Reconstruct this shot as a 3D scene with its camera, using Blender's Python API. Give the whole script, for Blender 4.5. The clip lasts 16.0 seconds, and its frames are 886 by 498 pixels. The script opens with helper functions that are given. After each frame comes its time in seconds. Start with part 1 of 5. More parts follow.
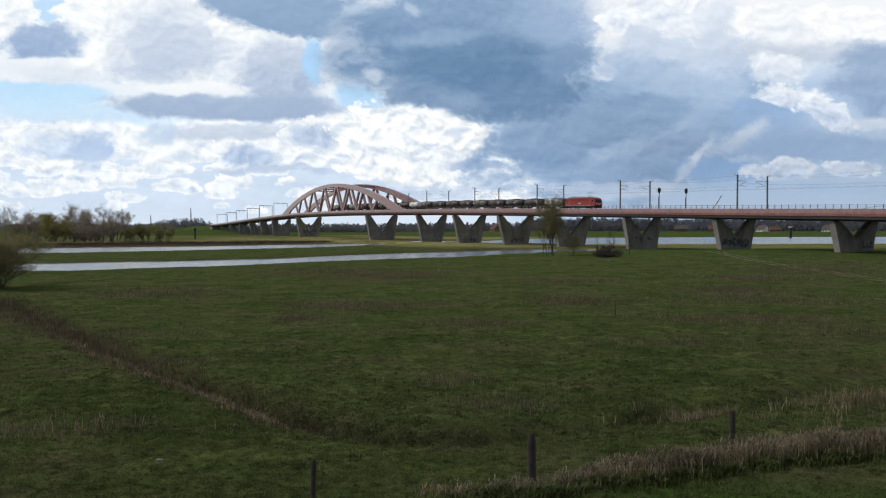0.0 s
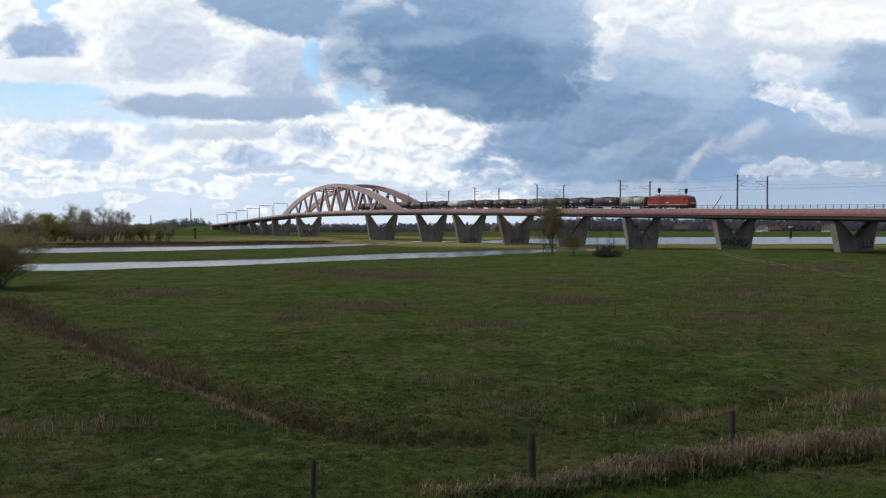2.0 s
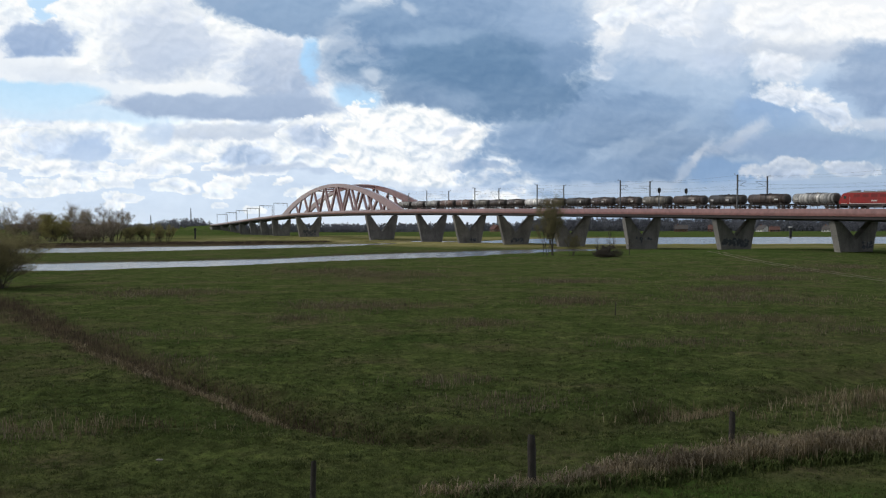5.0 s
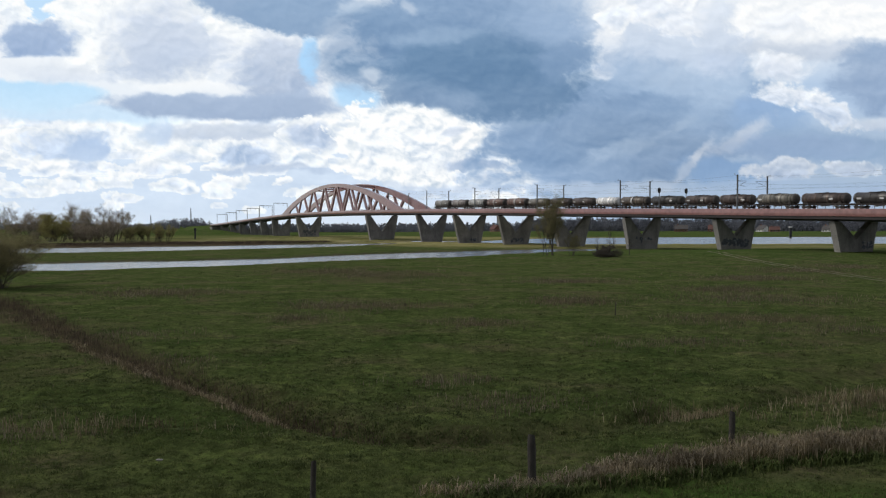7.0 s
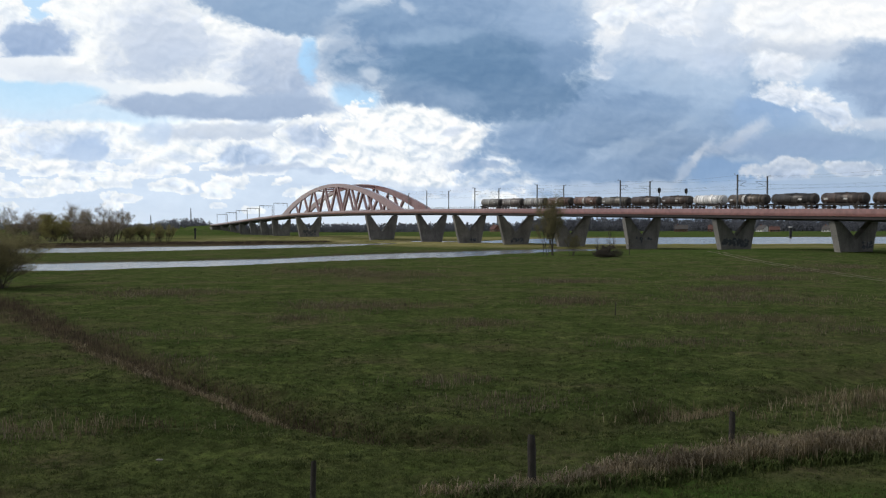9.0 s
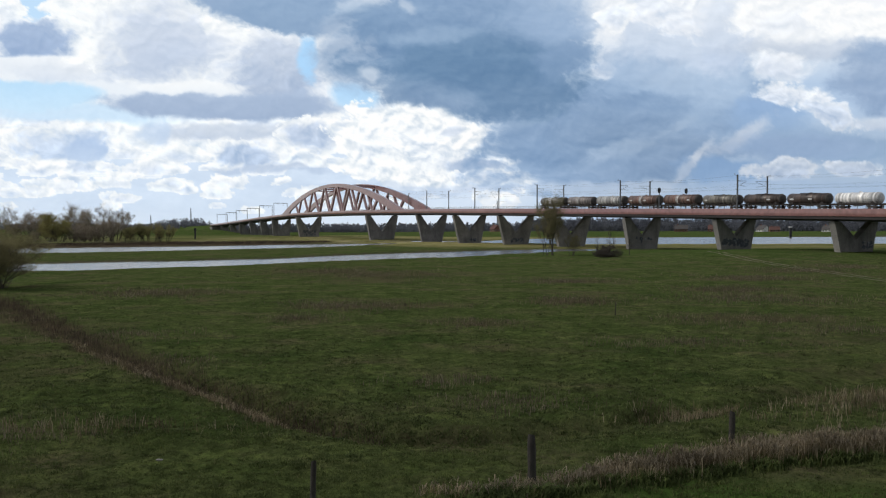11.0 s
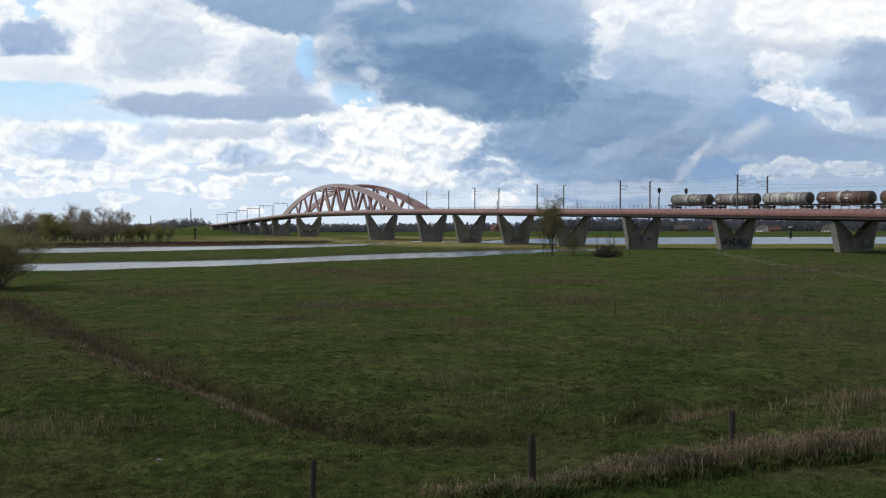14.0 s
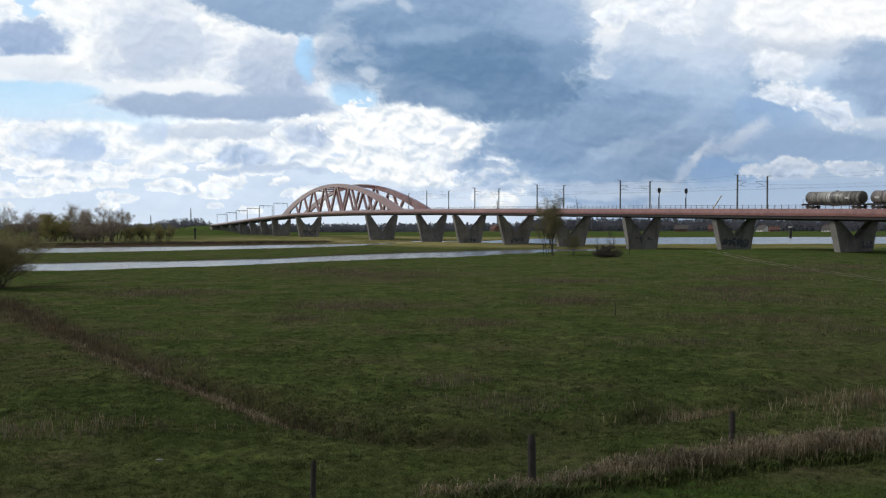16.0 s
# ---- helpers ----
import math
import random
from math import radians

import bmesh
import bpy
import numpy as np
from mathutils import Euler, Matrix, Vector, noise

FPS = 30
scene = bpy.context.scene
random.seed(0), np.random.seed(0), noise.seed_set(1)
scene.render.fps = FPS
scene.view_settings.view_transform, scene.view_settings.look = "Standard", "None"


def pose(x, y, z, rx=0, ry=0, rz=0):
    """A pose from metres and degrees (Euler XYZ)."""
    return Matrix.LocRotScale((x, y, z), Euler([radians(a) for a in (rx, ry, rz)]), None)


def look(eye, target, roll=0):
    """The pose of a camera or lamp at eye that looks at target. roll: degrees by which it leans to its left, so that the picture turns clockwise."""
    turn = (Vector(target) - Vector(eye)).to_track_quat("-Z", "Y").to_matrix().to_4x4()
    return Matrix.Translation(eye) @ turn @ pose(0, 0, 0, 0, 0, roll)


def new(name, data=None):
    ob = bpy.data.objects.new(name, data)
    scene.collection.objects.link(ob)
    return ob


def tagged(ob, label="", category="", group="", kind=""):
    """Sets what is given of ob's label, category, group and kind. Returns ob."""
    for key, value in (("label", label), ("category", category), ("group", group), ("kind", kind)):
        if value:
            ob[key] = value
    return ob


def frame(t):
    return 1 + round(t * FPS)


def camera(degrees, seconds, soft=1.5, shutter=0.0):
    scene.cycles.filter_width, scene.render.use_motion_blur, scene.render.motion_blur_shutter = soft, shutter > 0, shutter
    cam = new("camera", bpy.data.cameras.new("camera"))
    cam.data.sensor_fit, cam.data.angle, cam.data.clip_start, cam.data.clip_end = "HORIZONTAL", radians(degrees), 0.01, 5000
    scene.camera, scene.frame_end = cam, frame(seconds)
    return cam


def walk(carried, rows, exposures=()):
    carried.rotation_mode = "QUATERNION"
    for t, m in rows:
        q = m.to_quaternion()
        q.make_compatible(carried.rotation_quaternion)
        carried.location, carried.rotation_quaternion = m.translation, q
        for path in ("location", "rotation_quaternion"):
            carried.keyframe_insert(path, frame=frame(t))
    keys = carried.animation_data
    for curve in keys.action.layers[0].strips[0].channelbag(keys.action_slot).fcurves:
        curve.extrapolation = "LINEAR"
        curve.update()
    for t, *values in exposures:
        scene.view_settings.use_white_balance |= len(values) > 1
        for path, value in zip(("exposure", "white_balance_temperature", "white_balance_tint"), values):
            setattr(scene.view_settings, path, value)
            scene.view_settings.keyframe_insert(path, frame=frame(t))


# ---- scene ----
# The camera stands on a dike, 7 m above the flood plain, and does not move.
EYE = (0.0, 0.0, 7.0)
cam = camera(53.66, 16.0, soft=1.2, shutter=0.3)
walk(cam, [(0.0, pose(*EYE, 90 - 1.441)), (16.0, pose(*EYE, 90 - 1.441))])

# ---- light: a high sun behind broken cloud, ahead and to the left ----
SUN_TURN, SUN_HEIGHT = -84.0, 40.0
world = bpy.data.worlds.new("sky")
scene.world = world
world.use_nodes = True
wn, wl = world.node_tree.nodes, world.node_tree.links
wn.clear()
w_out = wn.new("ShaderNodeOutputWorld")
w_bg = wn.new("ShaderNodeBackground")
w_sky = wn.new("ShaderNodeTexSky")
w_sky.sky_type, w_sky.sun_disc = "NISHITA", False
w_sky.sun_elevation, w_sky.sun_rotation = radians(SUN_HEIGHT), radians(SUN_TURN)
w_bg.inputs["Strength"].default_value = 0.094
# broken cloud over the whole sky
w_tc = wn.new("ShaderNodeTexCoord")
w_map = wn.new("ShaderNodeMapping")
w_map.inputs["Scale"].default_value = (1.0, 1.0, 2.4)
w_noise = wn.new("ShaderNodeTexNoise")
w_noise.inputs["Scale"].default_value, w_noise.inputs["Detail"].default_value = 3.0, 6.0
w_ramp = wn.new("ShaderNodeValToRGB")
w_ramp.color_ramp.elements[0].position, w_ramp.color_ramp.elements[1].position = 0.32, 0.50
w_mix = wn.new("ShaderNodeMix")
w_mix.data_type = "RGBA"
w_mix.inputs[7].default_value = (4.8, 4.97, 5.3, 1)
wl.new(w_tc.outputs["Generated"], w_map.inputs["Vector"])
wl.new(w_map.outputs["Vector"], w_noise.inputs["Vector"])
wl.new(w_noise.outputs["Fac"], w_ramp.inputs["Fac"])
wl.new(w_ramp.outputs["Color"], w_mix.inputs[0])
wl.new(w_sky.outputs["Color"], w_mix.inputs[6])
wl.new(w_mix.outputs[2], w_bg.inputs["Color"])
wl.new(w_bg.outputs["Background"], w_out.inputs["Surface"])
sun_data = bpy.data.lights.new("sun", "SUN")
sun_data.energy, sun_data.angle, sun_data.color = 1.7, radians(6), (1.0, 0.95, 0.88)
sun = new("sun", sun_data)
_a, _e = radians(SUN_TURN), radians(SUN_HEIGHT)
sun.matrix_world = look((0, 0, 0), (-math.sin(_a) * math.cos(_e), -math.cos(_a) * math.cos(_e), -math.sin(_e)))
sun.location = (-300, 300, 500)


# ---- materials ----
def ramp(nt, factor, stops):
    r = nt.nodes.new("ShaderNodeValToRGB")
    els = r.color_ramp.elements
    while len(els) < len(stops):
        els.new(0.5)
    for el, (p, c) in zip(els, stops):
        el.position, el.color = p, c
    nt.links.new(factor, r.inputs["Fac"])
    return r.outputs["Color"]


def noise_tex(nt, coord, scale, detail=4.0, rough=0.6, stretch=None):
    if stretch:
        mp = nt.nodes.new("ShaderNodeMapping")
        mp.inputs["Scale"].default_value = stretch
        nt.links.new(coord, mp.inputs["Vector"])
        coord = mp.outputs["Vector"]
    n = nt.nodes.new("ShaderNodeTexNoise")
    n.inputs["Scale"].default_value, n.inputs["Detail"].default_value = scale, detail
    n.inputs["Roughness"].default_value = rough
    nt.links.new(coord, n.inputs["Vector"])
    return n.outputs["Fac"]


def mixed(nt, factor, a, b, how="MIX"):
    m = nt.nodes.new("ShaderNodeMix")
    m.data_type, m.blend_type = "RGBA", how
    for sock, v in ((m.inputs[0], factor), (m.inputs[6], a), (m.inputs[7], b)):
        if hasattr(v, "links"):
            nt.links.new(v, sock)
        else:
            sock.default_value = v
    return m.outputs[2]


def surface(name, dark, light, scale=1.0, fine=12.0, rough=0.7, metal=0.0, bump=0.0, bump_scale=20.0, dirt=None, dirt_amount=0.5,
            dirt_scale=0.4, dirt_stretch=None, vary=0.0):
    """A worn surface: two colours by coarse and fine noise, streaks of dirt, fine relief, and a shift from piece to piece."""
    m = bpy.data.materials.new(name)
    m.use_nodes = True
    nt = m.node_tree
    bsdf = nt.nodes["Principled BSDF"]
    tc = nt.nodes.new("ShaderNodeTexCoord").outputs["Object"]
    col = ramp(nt, noise_tex(nt, tc, scale), [(0.35, (*dark, 1)), (0.65, (*light, 1))])
    g = ramp(nt, noise_tex(nt, tc, fine, 3), [(0.3, (0.72, 0.72, 0.72, 1)), (0.7, (1.12, 1.12, 1.12, 1))])
    col = mixed(nt, 1.0, col, g, "MULTIPLY")
    if dirt:
        d = ramp(nt, noise_tex(nt, tc, dirt_scale, 6, 0.65, dirt_stretch), [(0.48, (0, 0, 0, 1)), (0.72, (dirt_amount,) * 3 + (1,))])
        col = mixed(nt, d, col, (*dirt, 1))
    if vary:
        oi = nt.nodes.new("ShaderNodeObjectInfo").outputs["Random"]
        v = ramp(nt, oi, [(0, (1 - vary,) * 3 + (1,)), (1, (1 + vary,) * 3 + (1,))])
        col = mixed(nt, 1.0, col, v, "MULTIPLY")
    nt.links.new(col, bsdf.inputs["Base Color"])
    bsdf.inputs["Roughness"].default_value, bsdf.inputs["Metallic"].default_value = rough, metal
    if bump:
        b = nt.nodes.new("ShaderNodeBump")
        b.inputs["Strength"].default_value, b.inputs["Distance"].default_value = bump, 0.05
        nt.links.new(noise_tex(nt, tc, bump_scale, 5), b.inputs["Height"])
        nt.links.new(b.outputs["Normal"], bsdf.inputs["Normal"])
    return m


def let_light_through(m, amount=0.5):
    """Thin leaves and twigs pass part of the light on to their far side."""
    nt = m.node_tree
    bsdf = nt.nodes["Principled BSDF"]
    out = next(n for n in nt.nodes if n.type == "OUTPUT_MATERIAL")
    tr, mx = nt.nodes.new("ShaderNodeBsdfTranslucent"), nt.nodes.new("ShaderNodeMixShader")
    mx.inputs[0].default_value = amount
    nt.links.new(bsdf.inputs["Base Color"].links[0].from_socket, tr.inputs["Color"])
    nt.links.new(bsdf.outputs[0], mx.inputs[1])
    nt.links.new(tr.outputs[0], mx.inputs[2])
    nt.links.new(mx.outputs[0], out.inputs["Surface"])
    return m


PINK = surface("pink_painted_steel", (0.27, 0.128, 0.123), (0.33, 0.162, 0.156), 0.05, 0.8, 0.30, 0.0, 0, dirt=(0.24, 0.12, 0.11), dirt_amount=0.22,
               dirt_scale=0.5, dirt_stretch=(0.5, 0.5, 0.12))
PINK.node_tree.nodes["Principled BSDF"].inputs["Coat Weight"].default_value = 1.0
PINK.node_tree.nodes["Principled BSDF"].inputs["Coat IOR"].default_value = 1.65
PINK.node_tree.nodes["Principled BSDF"].inputs["Coat Roughness"].default_value = 0.16
# near-black steel: the shade under the deck is put into its colour
SOFFIT = surface("shade_dark_soffit", (0.022, 0.018, 0.019), (0.04, 0.032, 0.033), 0.2, 3, 0.7)
CONCRETE = surface("weathered_concrete", (0.20, 0.19, 0.18), (0.30, 0.285, 0.265), 0.25, 4, 0.9, 0, 0.3, 3, dirt=(0.09, 0.085, 0.08), dirt_amount=0.8,
                   dirt_scale=0.35, dirt_stretch=(1, 1, 0.2), vary=0.06)
BALLAST = surface("track_ballast", (0.12, 0.10, 0.09), (0.2, 0.17, 0.15), 0.8, 9, 0.95)
RAILSTEEL = surface("rail_steel", (0.12, 0.08, 0.06), (0.2, 0.14, 0.1), 1, 10, 0.5, 0.6)
GALV = surface("galvanised_steel", (0.16, 0.17, 0.18), (0.24, 0.25, 0.26), 0.8, 8, 0.55, 0.4)
RAILING = surface("painted_handrail", (0.14, 0.145, 0.15), (0.20, 0.205, 0.21), 0.8, 8, 0.6, 0.2)
BLACK = surface("black_paint", (0.012, 0.012, 0.013), (0.025, 0.025, 0.026), 2, 10, 0.6)
WIRE = surface("copper_wire", (0.10, 0.10, 0.10), (0.16, 0.15, 0.15), 2, 10, 0.6, 0.3)


# ---- building helpers ----
def mesh_of(name, verts, faces, material, smooth=False):
    me = bpy.data.meshes.new(name)
    me.from_pydata([tuple(v) for v in verts], [], faces)
    me.materials.append(material)
    if smooth:
        me.shade_smooth()
    return me


def part(name, bm, material, parent, label="", smooth=False):
    """Links a bmesh as one mesh object under a thing or part (or at top level)."""
    me = bpy.data.meshes.new(name)
    bmesh.ops.recalc_face_normals(bm, faces=bm.faces[:])
    bm.to_mesh(me)
    bm.free()
    me.materials.append(material)
    if smooth:
        me.shade_smooth()
    ob = new(name, me)
    ob.parent = parent
    if label:
        ob["label"] = label
    return ob


def box(bm, x0, x1, y0, y1, z0, z1, bevel=0.0):
    r = bmesh.ops.create_cube(bm, size=1.0)
    for v in r["verts"]:
        v.co = Vector(((x0 + x1) / 2 + v.co.x * (x1 - x0), (y0 + y1) / 2 + v.co.y * (y1 - y0), (z0 + z1) / 2 + v.co.z * (z1 - z0)))
    if bevel:
        es = list({e for v in r["verts"] for e in v.link_edges})
        bmesh.ops.bevel(bm, geom=es, offset=bevel, segments=2, affect="EDGES", profile=0.5)
    return bm


def beam(bm, a, b, w, h=None, taper=1.0):
    """A box girder from a to b, w wide across and h deep in its upright plane."""
    h = h or w
    a, b = Vector(a), Vector(b)
    d = (b - a).normalized()
    up = Vector((0, 0, 1)) if abs(d.z) < 0.95 else Vector((1, 0, 0))
    side = d.cross(up).normalized()
    up = side.cross(d).normalized()
    vs = []
    for p, k in ((a, 1.0), (b, taper)):
        for i, j in ((-1, -1), (1, -1), (1, 1), (-1, 1)):
            vs.append(bm.verts.new(p + side * (i * w / 2 * k) + up * (j * h / 2 * k)))
    for f in ((3, 2, 1, 0), (4, 5, 6, 7), (0, 1, 5, 4), (1, 2, 6, 5), (2, 3, 7, 6), (3, 0, 4, 7)):
        bm.faces.new([vs[i] for i in f])
    return bm


def rod(bm, a, b, r0, r1=None, n=8):
    r1 = r0 if r1 is None else r1
    a, b = Vector(a), Vector(b)
    d = (b - a).normalized()
    up = Vector((0, 0, 1)) if abs(d.z) < 0.95 else Vector((1, 0, 0))
    s = d.cross(up).normalized()
    u = s.cross(d)
    rings = []
    for p, r in ((a, r0), (b, r1)):
        rings.append([bm.verts.new(p + (s * math.cos(k * math.tau / n) + u * math.sin(k * math.tau / n)) * r) for k in range(n)])
    for k in range(n):
        bm.faces.new((rings[0][k], rings[0][(k + 1) % n], rings[1][(k + 1) % n], rings[1][k]))
    bm.faces.new(rings[0][::-1])
    bm.faces.new(rings[1])
    return bm


def lathe(bm, profile, n=24, axis="x"):
    """Rings of (along, radius) joined into a closed body round the x axis."""
    rings = []
    for x, r in profile:
        rings.append([bm.verts.new((x, r * math.cos(k * math.tau / n), r * math.sin(k * math.tau / n))) for k in range(n)])
    for a, b in zip(rings, rings[1:]):
        for k in range(n):
            bm.faces.new((a[k], a[(k + 1) % n], b[(k + 1) % n], b[k]))
    bm.faces.new(rings[0][::-1])
    bm.faces.new(rings[-1])
    return bm


def prism(bm, outline, y0, y1):
    """An outline in (x, z) drawn out from y0 to y1."""
    a = [bm.verts.new((x, y0, z)) for x, z in outline]
    b = [bm.verts.new((x, y1, z)) for x, z in outline]
    n = len(outline)
    bm.faces.new(a)
    bm.faces.new(b[::-1])
    for k in range(n):
        bm.faces.new((a[k], b[k], b[(k + 1) % n], a[(k + 1) % n]))
    return bm


def thing(name, m, label, category, group="", kind=""):
    ob = new(name)
    ob.matrix_world = m
    ob.empty_display_size = 0.5
    return tagged(ob, label, category, group, kind)


# ---- the line of the bridge: s runs west along it from the first pier, q to its south ----
BX, BY, BTURN = 95.5, 202.0, 114.27
ALONG = Vector((math.cos(radians(BTURN)), math.sin(radians(BTURN)), 0))
SOUTH = Vector((-math.sin(radians(BTURN)), math.cos(radians(BTURN)), 0))
_ks = np.array([-360, -120, -15, 30, 80, 153, 237, 369, 480, 610, 741, 824, 1000.0])
_kz = np.array([7.0, 8.9, 10.85, 11.75, 12.7, 14.1, 15.5, 16.9, 17.1, 14.8, 11.6, 10.0, 8.5])
_fs = np.arange(-360, 1001, 5.0)
_w = np.exp(-0.5 * (np.arange(-12, 13) / 5.0) ** 2)
_fz = np.convolve(np.pad(np.interp(_fs, _ks, _kz), 12, mode="edge"), _w / _w.sum(), mode="valid")


def deck_z(s):
    """The top of the parapet beam."""
    return float(np.interp(s, _fs, _fz))


def at_bridge(s, q, z=0.0):
    p = Vector((BX, BY, 0)) + ALONG * s + SOUTH * q
    return Vector((p.x, p.y, z))


def sweep(bm, section, s0, s1, step=10.0):
    """A closed section of (q, height over the parapet's top) drawn along the bridge."""
    n = max(2, int((s1 - s0) / step) + 1)
    last = None
    for k in range(n):
        s = s0 + (s1 - s0) * k / (n - 1)
        z = deck_z(s)
        ring = [bm.verts.new((s, q, z + h)) for q, h in section]
        if last:
            for i in range(len(ring)):
                j = (i + 1) % len(ring)
                bm.faces.new((last[i], last[j], ring[j], ring[i]))
        else:
            bm.faces.new(ring)
        last = ring
    bm.faces.new(last[::-1])
    return bm


def rect(q0, q1, h0, h1):
    return [(q0, h0), (q1, h0), (q1, h1), (q0, h1)]


HALF = 8.2
S0, S1 = -330.0, 835.0
bridge = thing("railway_bridge", pose(BX, BY, 0, 0, 0, BTURN), "long pink-red steel railway bridge with an arch, on grey concrete piers", "bridge")


def build_deck():
    part("deck_slab", sweep(bmesh.new(), rect(-HALF + 0.35, HALF - 0.35, -0.95, -0.55), S0, S1), CONCRETE, bridge, "grey concrete deck slab")
    for q in (HALF, -HALF):
        k = 1 if q > 0 else -1
        sec = [(q - k * 0.35, 0.0), (q, 0.0), (q + k * 0.04, -1.1), (q - k * 0.03, -1.72), (q - k * 0.35, -1.76)]
        part("edge_girder", sweep(bmesh.new(), sec, S0, S1), PINK, bridge, "pink-red painted steel edge girder")
        part("bottom_flange", sweep(bmesh.new(), rect(q - k * 1.1, q - k * 0.22, -2.40, -1.76), S0, S1), SOFFIT, bridge, "lower flange with shade painted in as near-black")
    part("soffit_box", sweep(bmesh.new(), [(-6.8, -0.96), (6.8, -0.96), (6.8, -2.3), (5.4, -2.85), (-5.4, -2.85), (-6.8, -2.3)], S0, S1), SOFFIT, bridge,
         "box girder under the deck, coloured near-black for shade")
    for q in (2.1, -2.1):
        sec = [(q - 2.0, -0.55), (q + 2.0, -0.55), (q + 1.5, -0.25), (q - 1.5, -0.25)]
        part("ballast_bed", sweep(bmesh.new(), sec, S0, S1), BALLAST, bridge, "brown-grey ballast bed")
        for g in (-0.75, 0.75):
            part("rail", sweep(bmesh.new(), rect(q + g - 0.04, q + g + 0.04, -0.25, -0.08), S0, S1), RAILSTEEL, bridge, "rusty steel rail")


def build_railing(q):
    """Handrail on the parapet: two rails and posts 2.4 m apart."""
    rail = thing("bridge_railing", pose(BX, BY, 0, 0, 0, BTURN), "pale grey steel handrail along the bridge deck edge", "railing")
    for h in (0.55, 1.05):
        part("handrail", sweep(bmesh.new(), rect(q - 0.04, q + 0.04, h - 0.04, h + 0.04), S0, 505.0), RAILING, rail)
    bm = bmesh.new()
    box(bm, -0.06, 0.06, -0.06, 0.06, -0.05, 1.2)
    me = bpy.data.meshes.new("post")
    bm.to_mesh(me)
    bm.free()
    me.materials.append(RAILING)
    for k in range(200):
        s = -70 + k * 2.4
        p = new("post", me)
        p.parent = rail
        p.location = (s, q, deck_z(s))


def build_pier(s, wb, wt, ground, thick=1.7, cut=0.60):
    """A concrete slab pier across the bridge, wider at its head, with a deep V cut."""
    top = deck_z(s) - 2.95
    h = top - ground
    pier = None
    bm = bmesh.new()
    arm = wt * 0.145
    vz = top - h * cut
    out = [(-wb / 2, ground - 1.5), (wb / 2, ground - 1.5), (wb / 2 + 0.05, ground), (wt / 2, top), (wt / 2 - arm, top), (0.0, vz), (-wt / 2 + arm, top),
           (-wt / 2, top)]
    a = [bm.verts.new((s - thick / 2, y, z)) for y, z in out]
    b = [bm.verts.new((s + thick / 2, y, z)) for y, z in out]
    for tri in ((0, 1, 2), (0, 2, 5), (2, 3, 4), (2, 4, 5), (0, 5, 7), (5, 6, 7)):
        bm.faces.new([a[i] for i in tri])
        bm.faces.new([b[i] for i in reversed(tri)])
    for k in range(8):
        bm.faces.new((a[k], b[k], b[(k + 1) % 8], a[(k + 1) % 8]))
    pier = part("pier", bm, CONCRETE, bridge, "grey weathered concrete pier with a V-shaped cut")
    for k in (-1, 1):
        y = k * (wt / 2 - arm / 2)
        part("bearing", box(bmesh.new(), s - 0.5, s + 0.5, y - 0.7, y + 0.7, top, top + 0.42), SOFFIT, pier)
    return pier


ARCH_MID, ARCH_HALF, ARCH_RISE = 387.0, 124.0, 17.0


def arch_h(s):
    u = abs(s - ARCH_MID) / ARCH_HALF
    return ARCH_RISE * (1 - u ** 1.95) if u < 1 else 0.0


def build_arch(q):
    bm = bmesh.new()
    last = None
    n = 56
    for k in range(n + 1):
        s = ARCH_MID - ARCH_HALF + 2 * ARCH_HALF * k / n
        u = abs(s - ARCH_MID) / ARCH_HALF
        top = deck_z(s) + arch_h(s)
        deep = 2.1 + 3.4 * u ** 2
        low = max(top - deep, deck_z(s) - 0.1)
        top = max(top, low + 0.06)
        ring = [bm.verts.new((s, q + y, z)) for y, z in ((-0.6, low), (0.6, low), (0.6, top), (-0.6, top))]
        if last:
            for i in range(4):
                bm.faces.new((last[i], last[(i + 1) % 4], ring[(i + 1) % 4], ring[i]))
        else:
            bm.faces.new(ring)
        last = ring
    bm.faces.new(last[::-1])
    part("arch_rib", bm, PINK, bridge, "pink-red steel arch rib")
    # raking struts in pairs between deck and rib
    step = 26.0
    for k in range(-4, 5):
        foot = ARCH_MID + k * step
        for d in (-1, 1):
            head = foot + d * (4.2 + 0.48 * arch_h(foot))
            if abs(head - ARCH_MID) > ARCH_HALF * 0.84:
                continue
            z1 = deck_z(head) + arch_h(head) - 1.4
            part("strut", beam(bmesh.new(), (foot + d * 0.6, q, deck_z(foot) - 0.2), (head, q, z1), 1.15, 1.45), PINK, bridge)


PIERS = [1.0, 39.8, 80.4, 121.5, 162.0, 204.0, 246.0]
GROUND_AT = {1.0: 1.5, 39.8: 1.3, 80.4: 0.2}


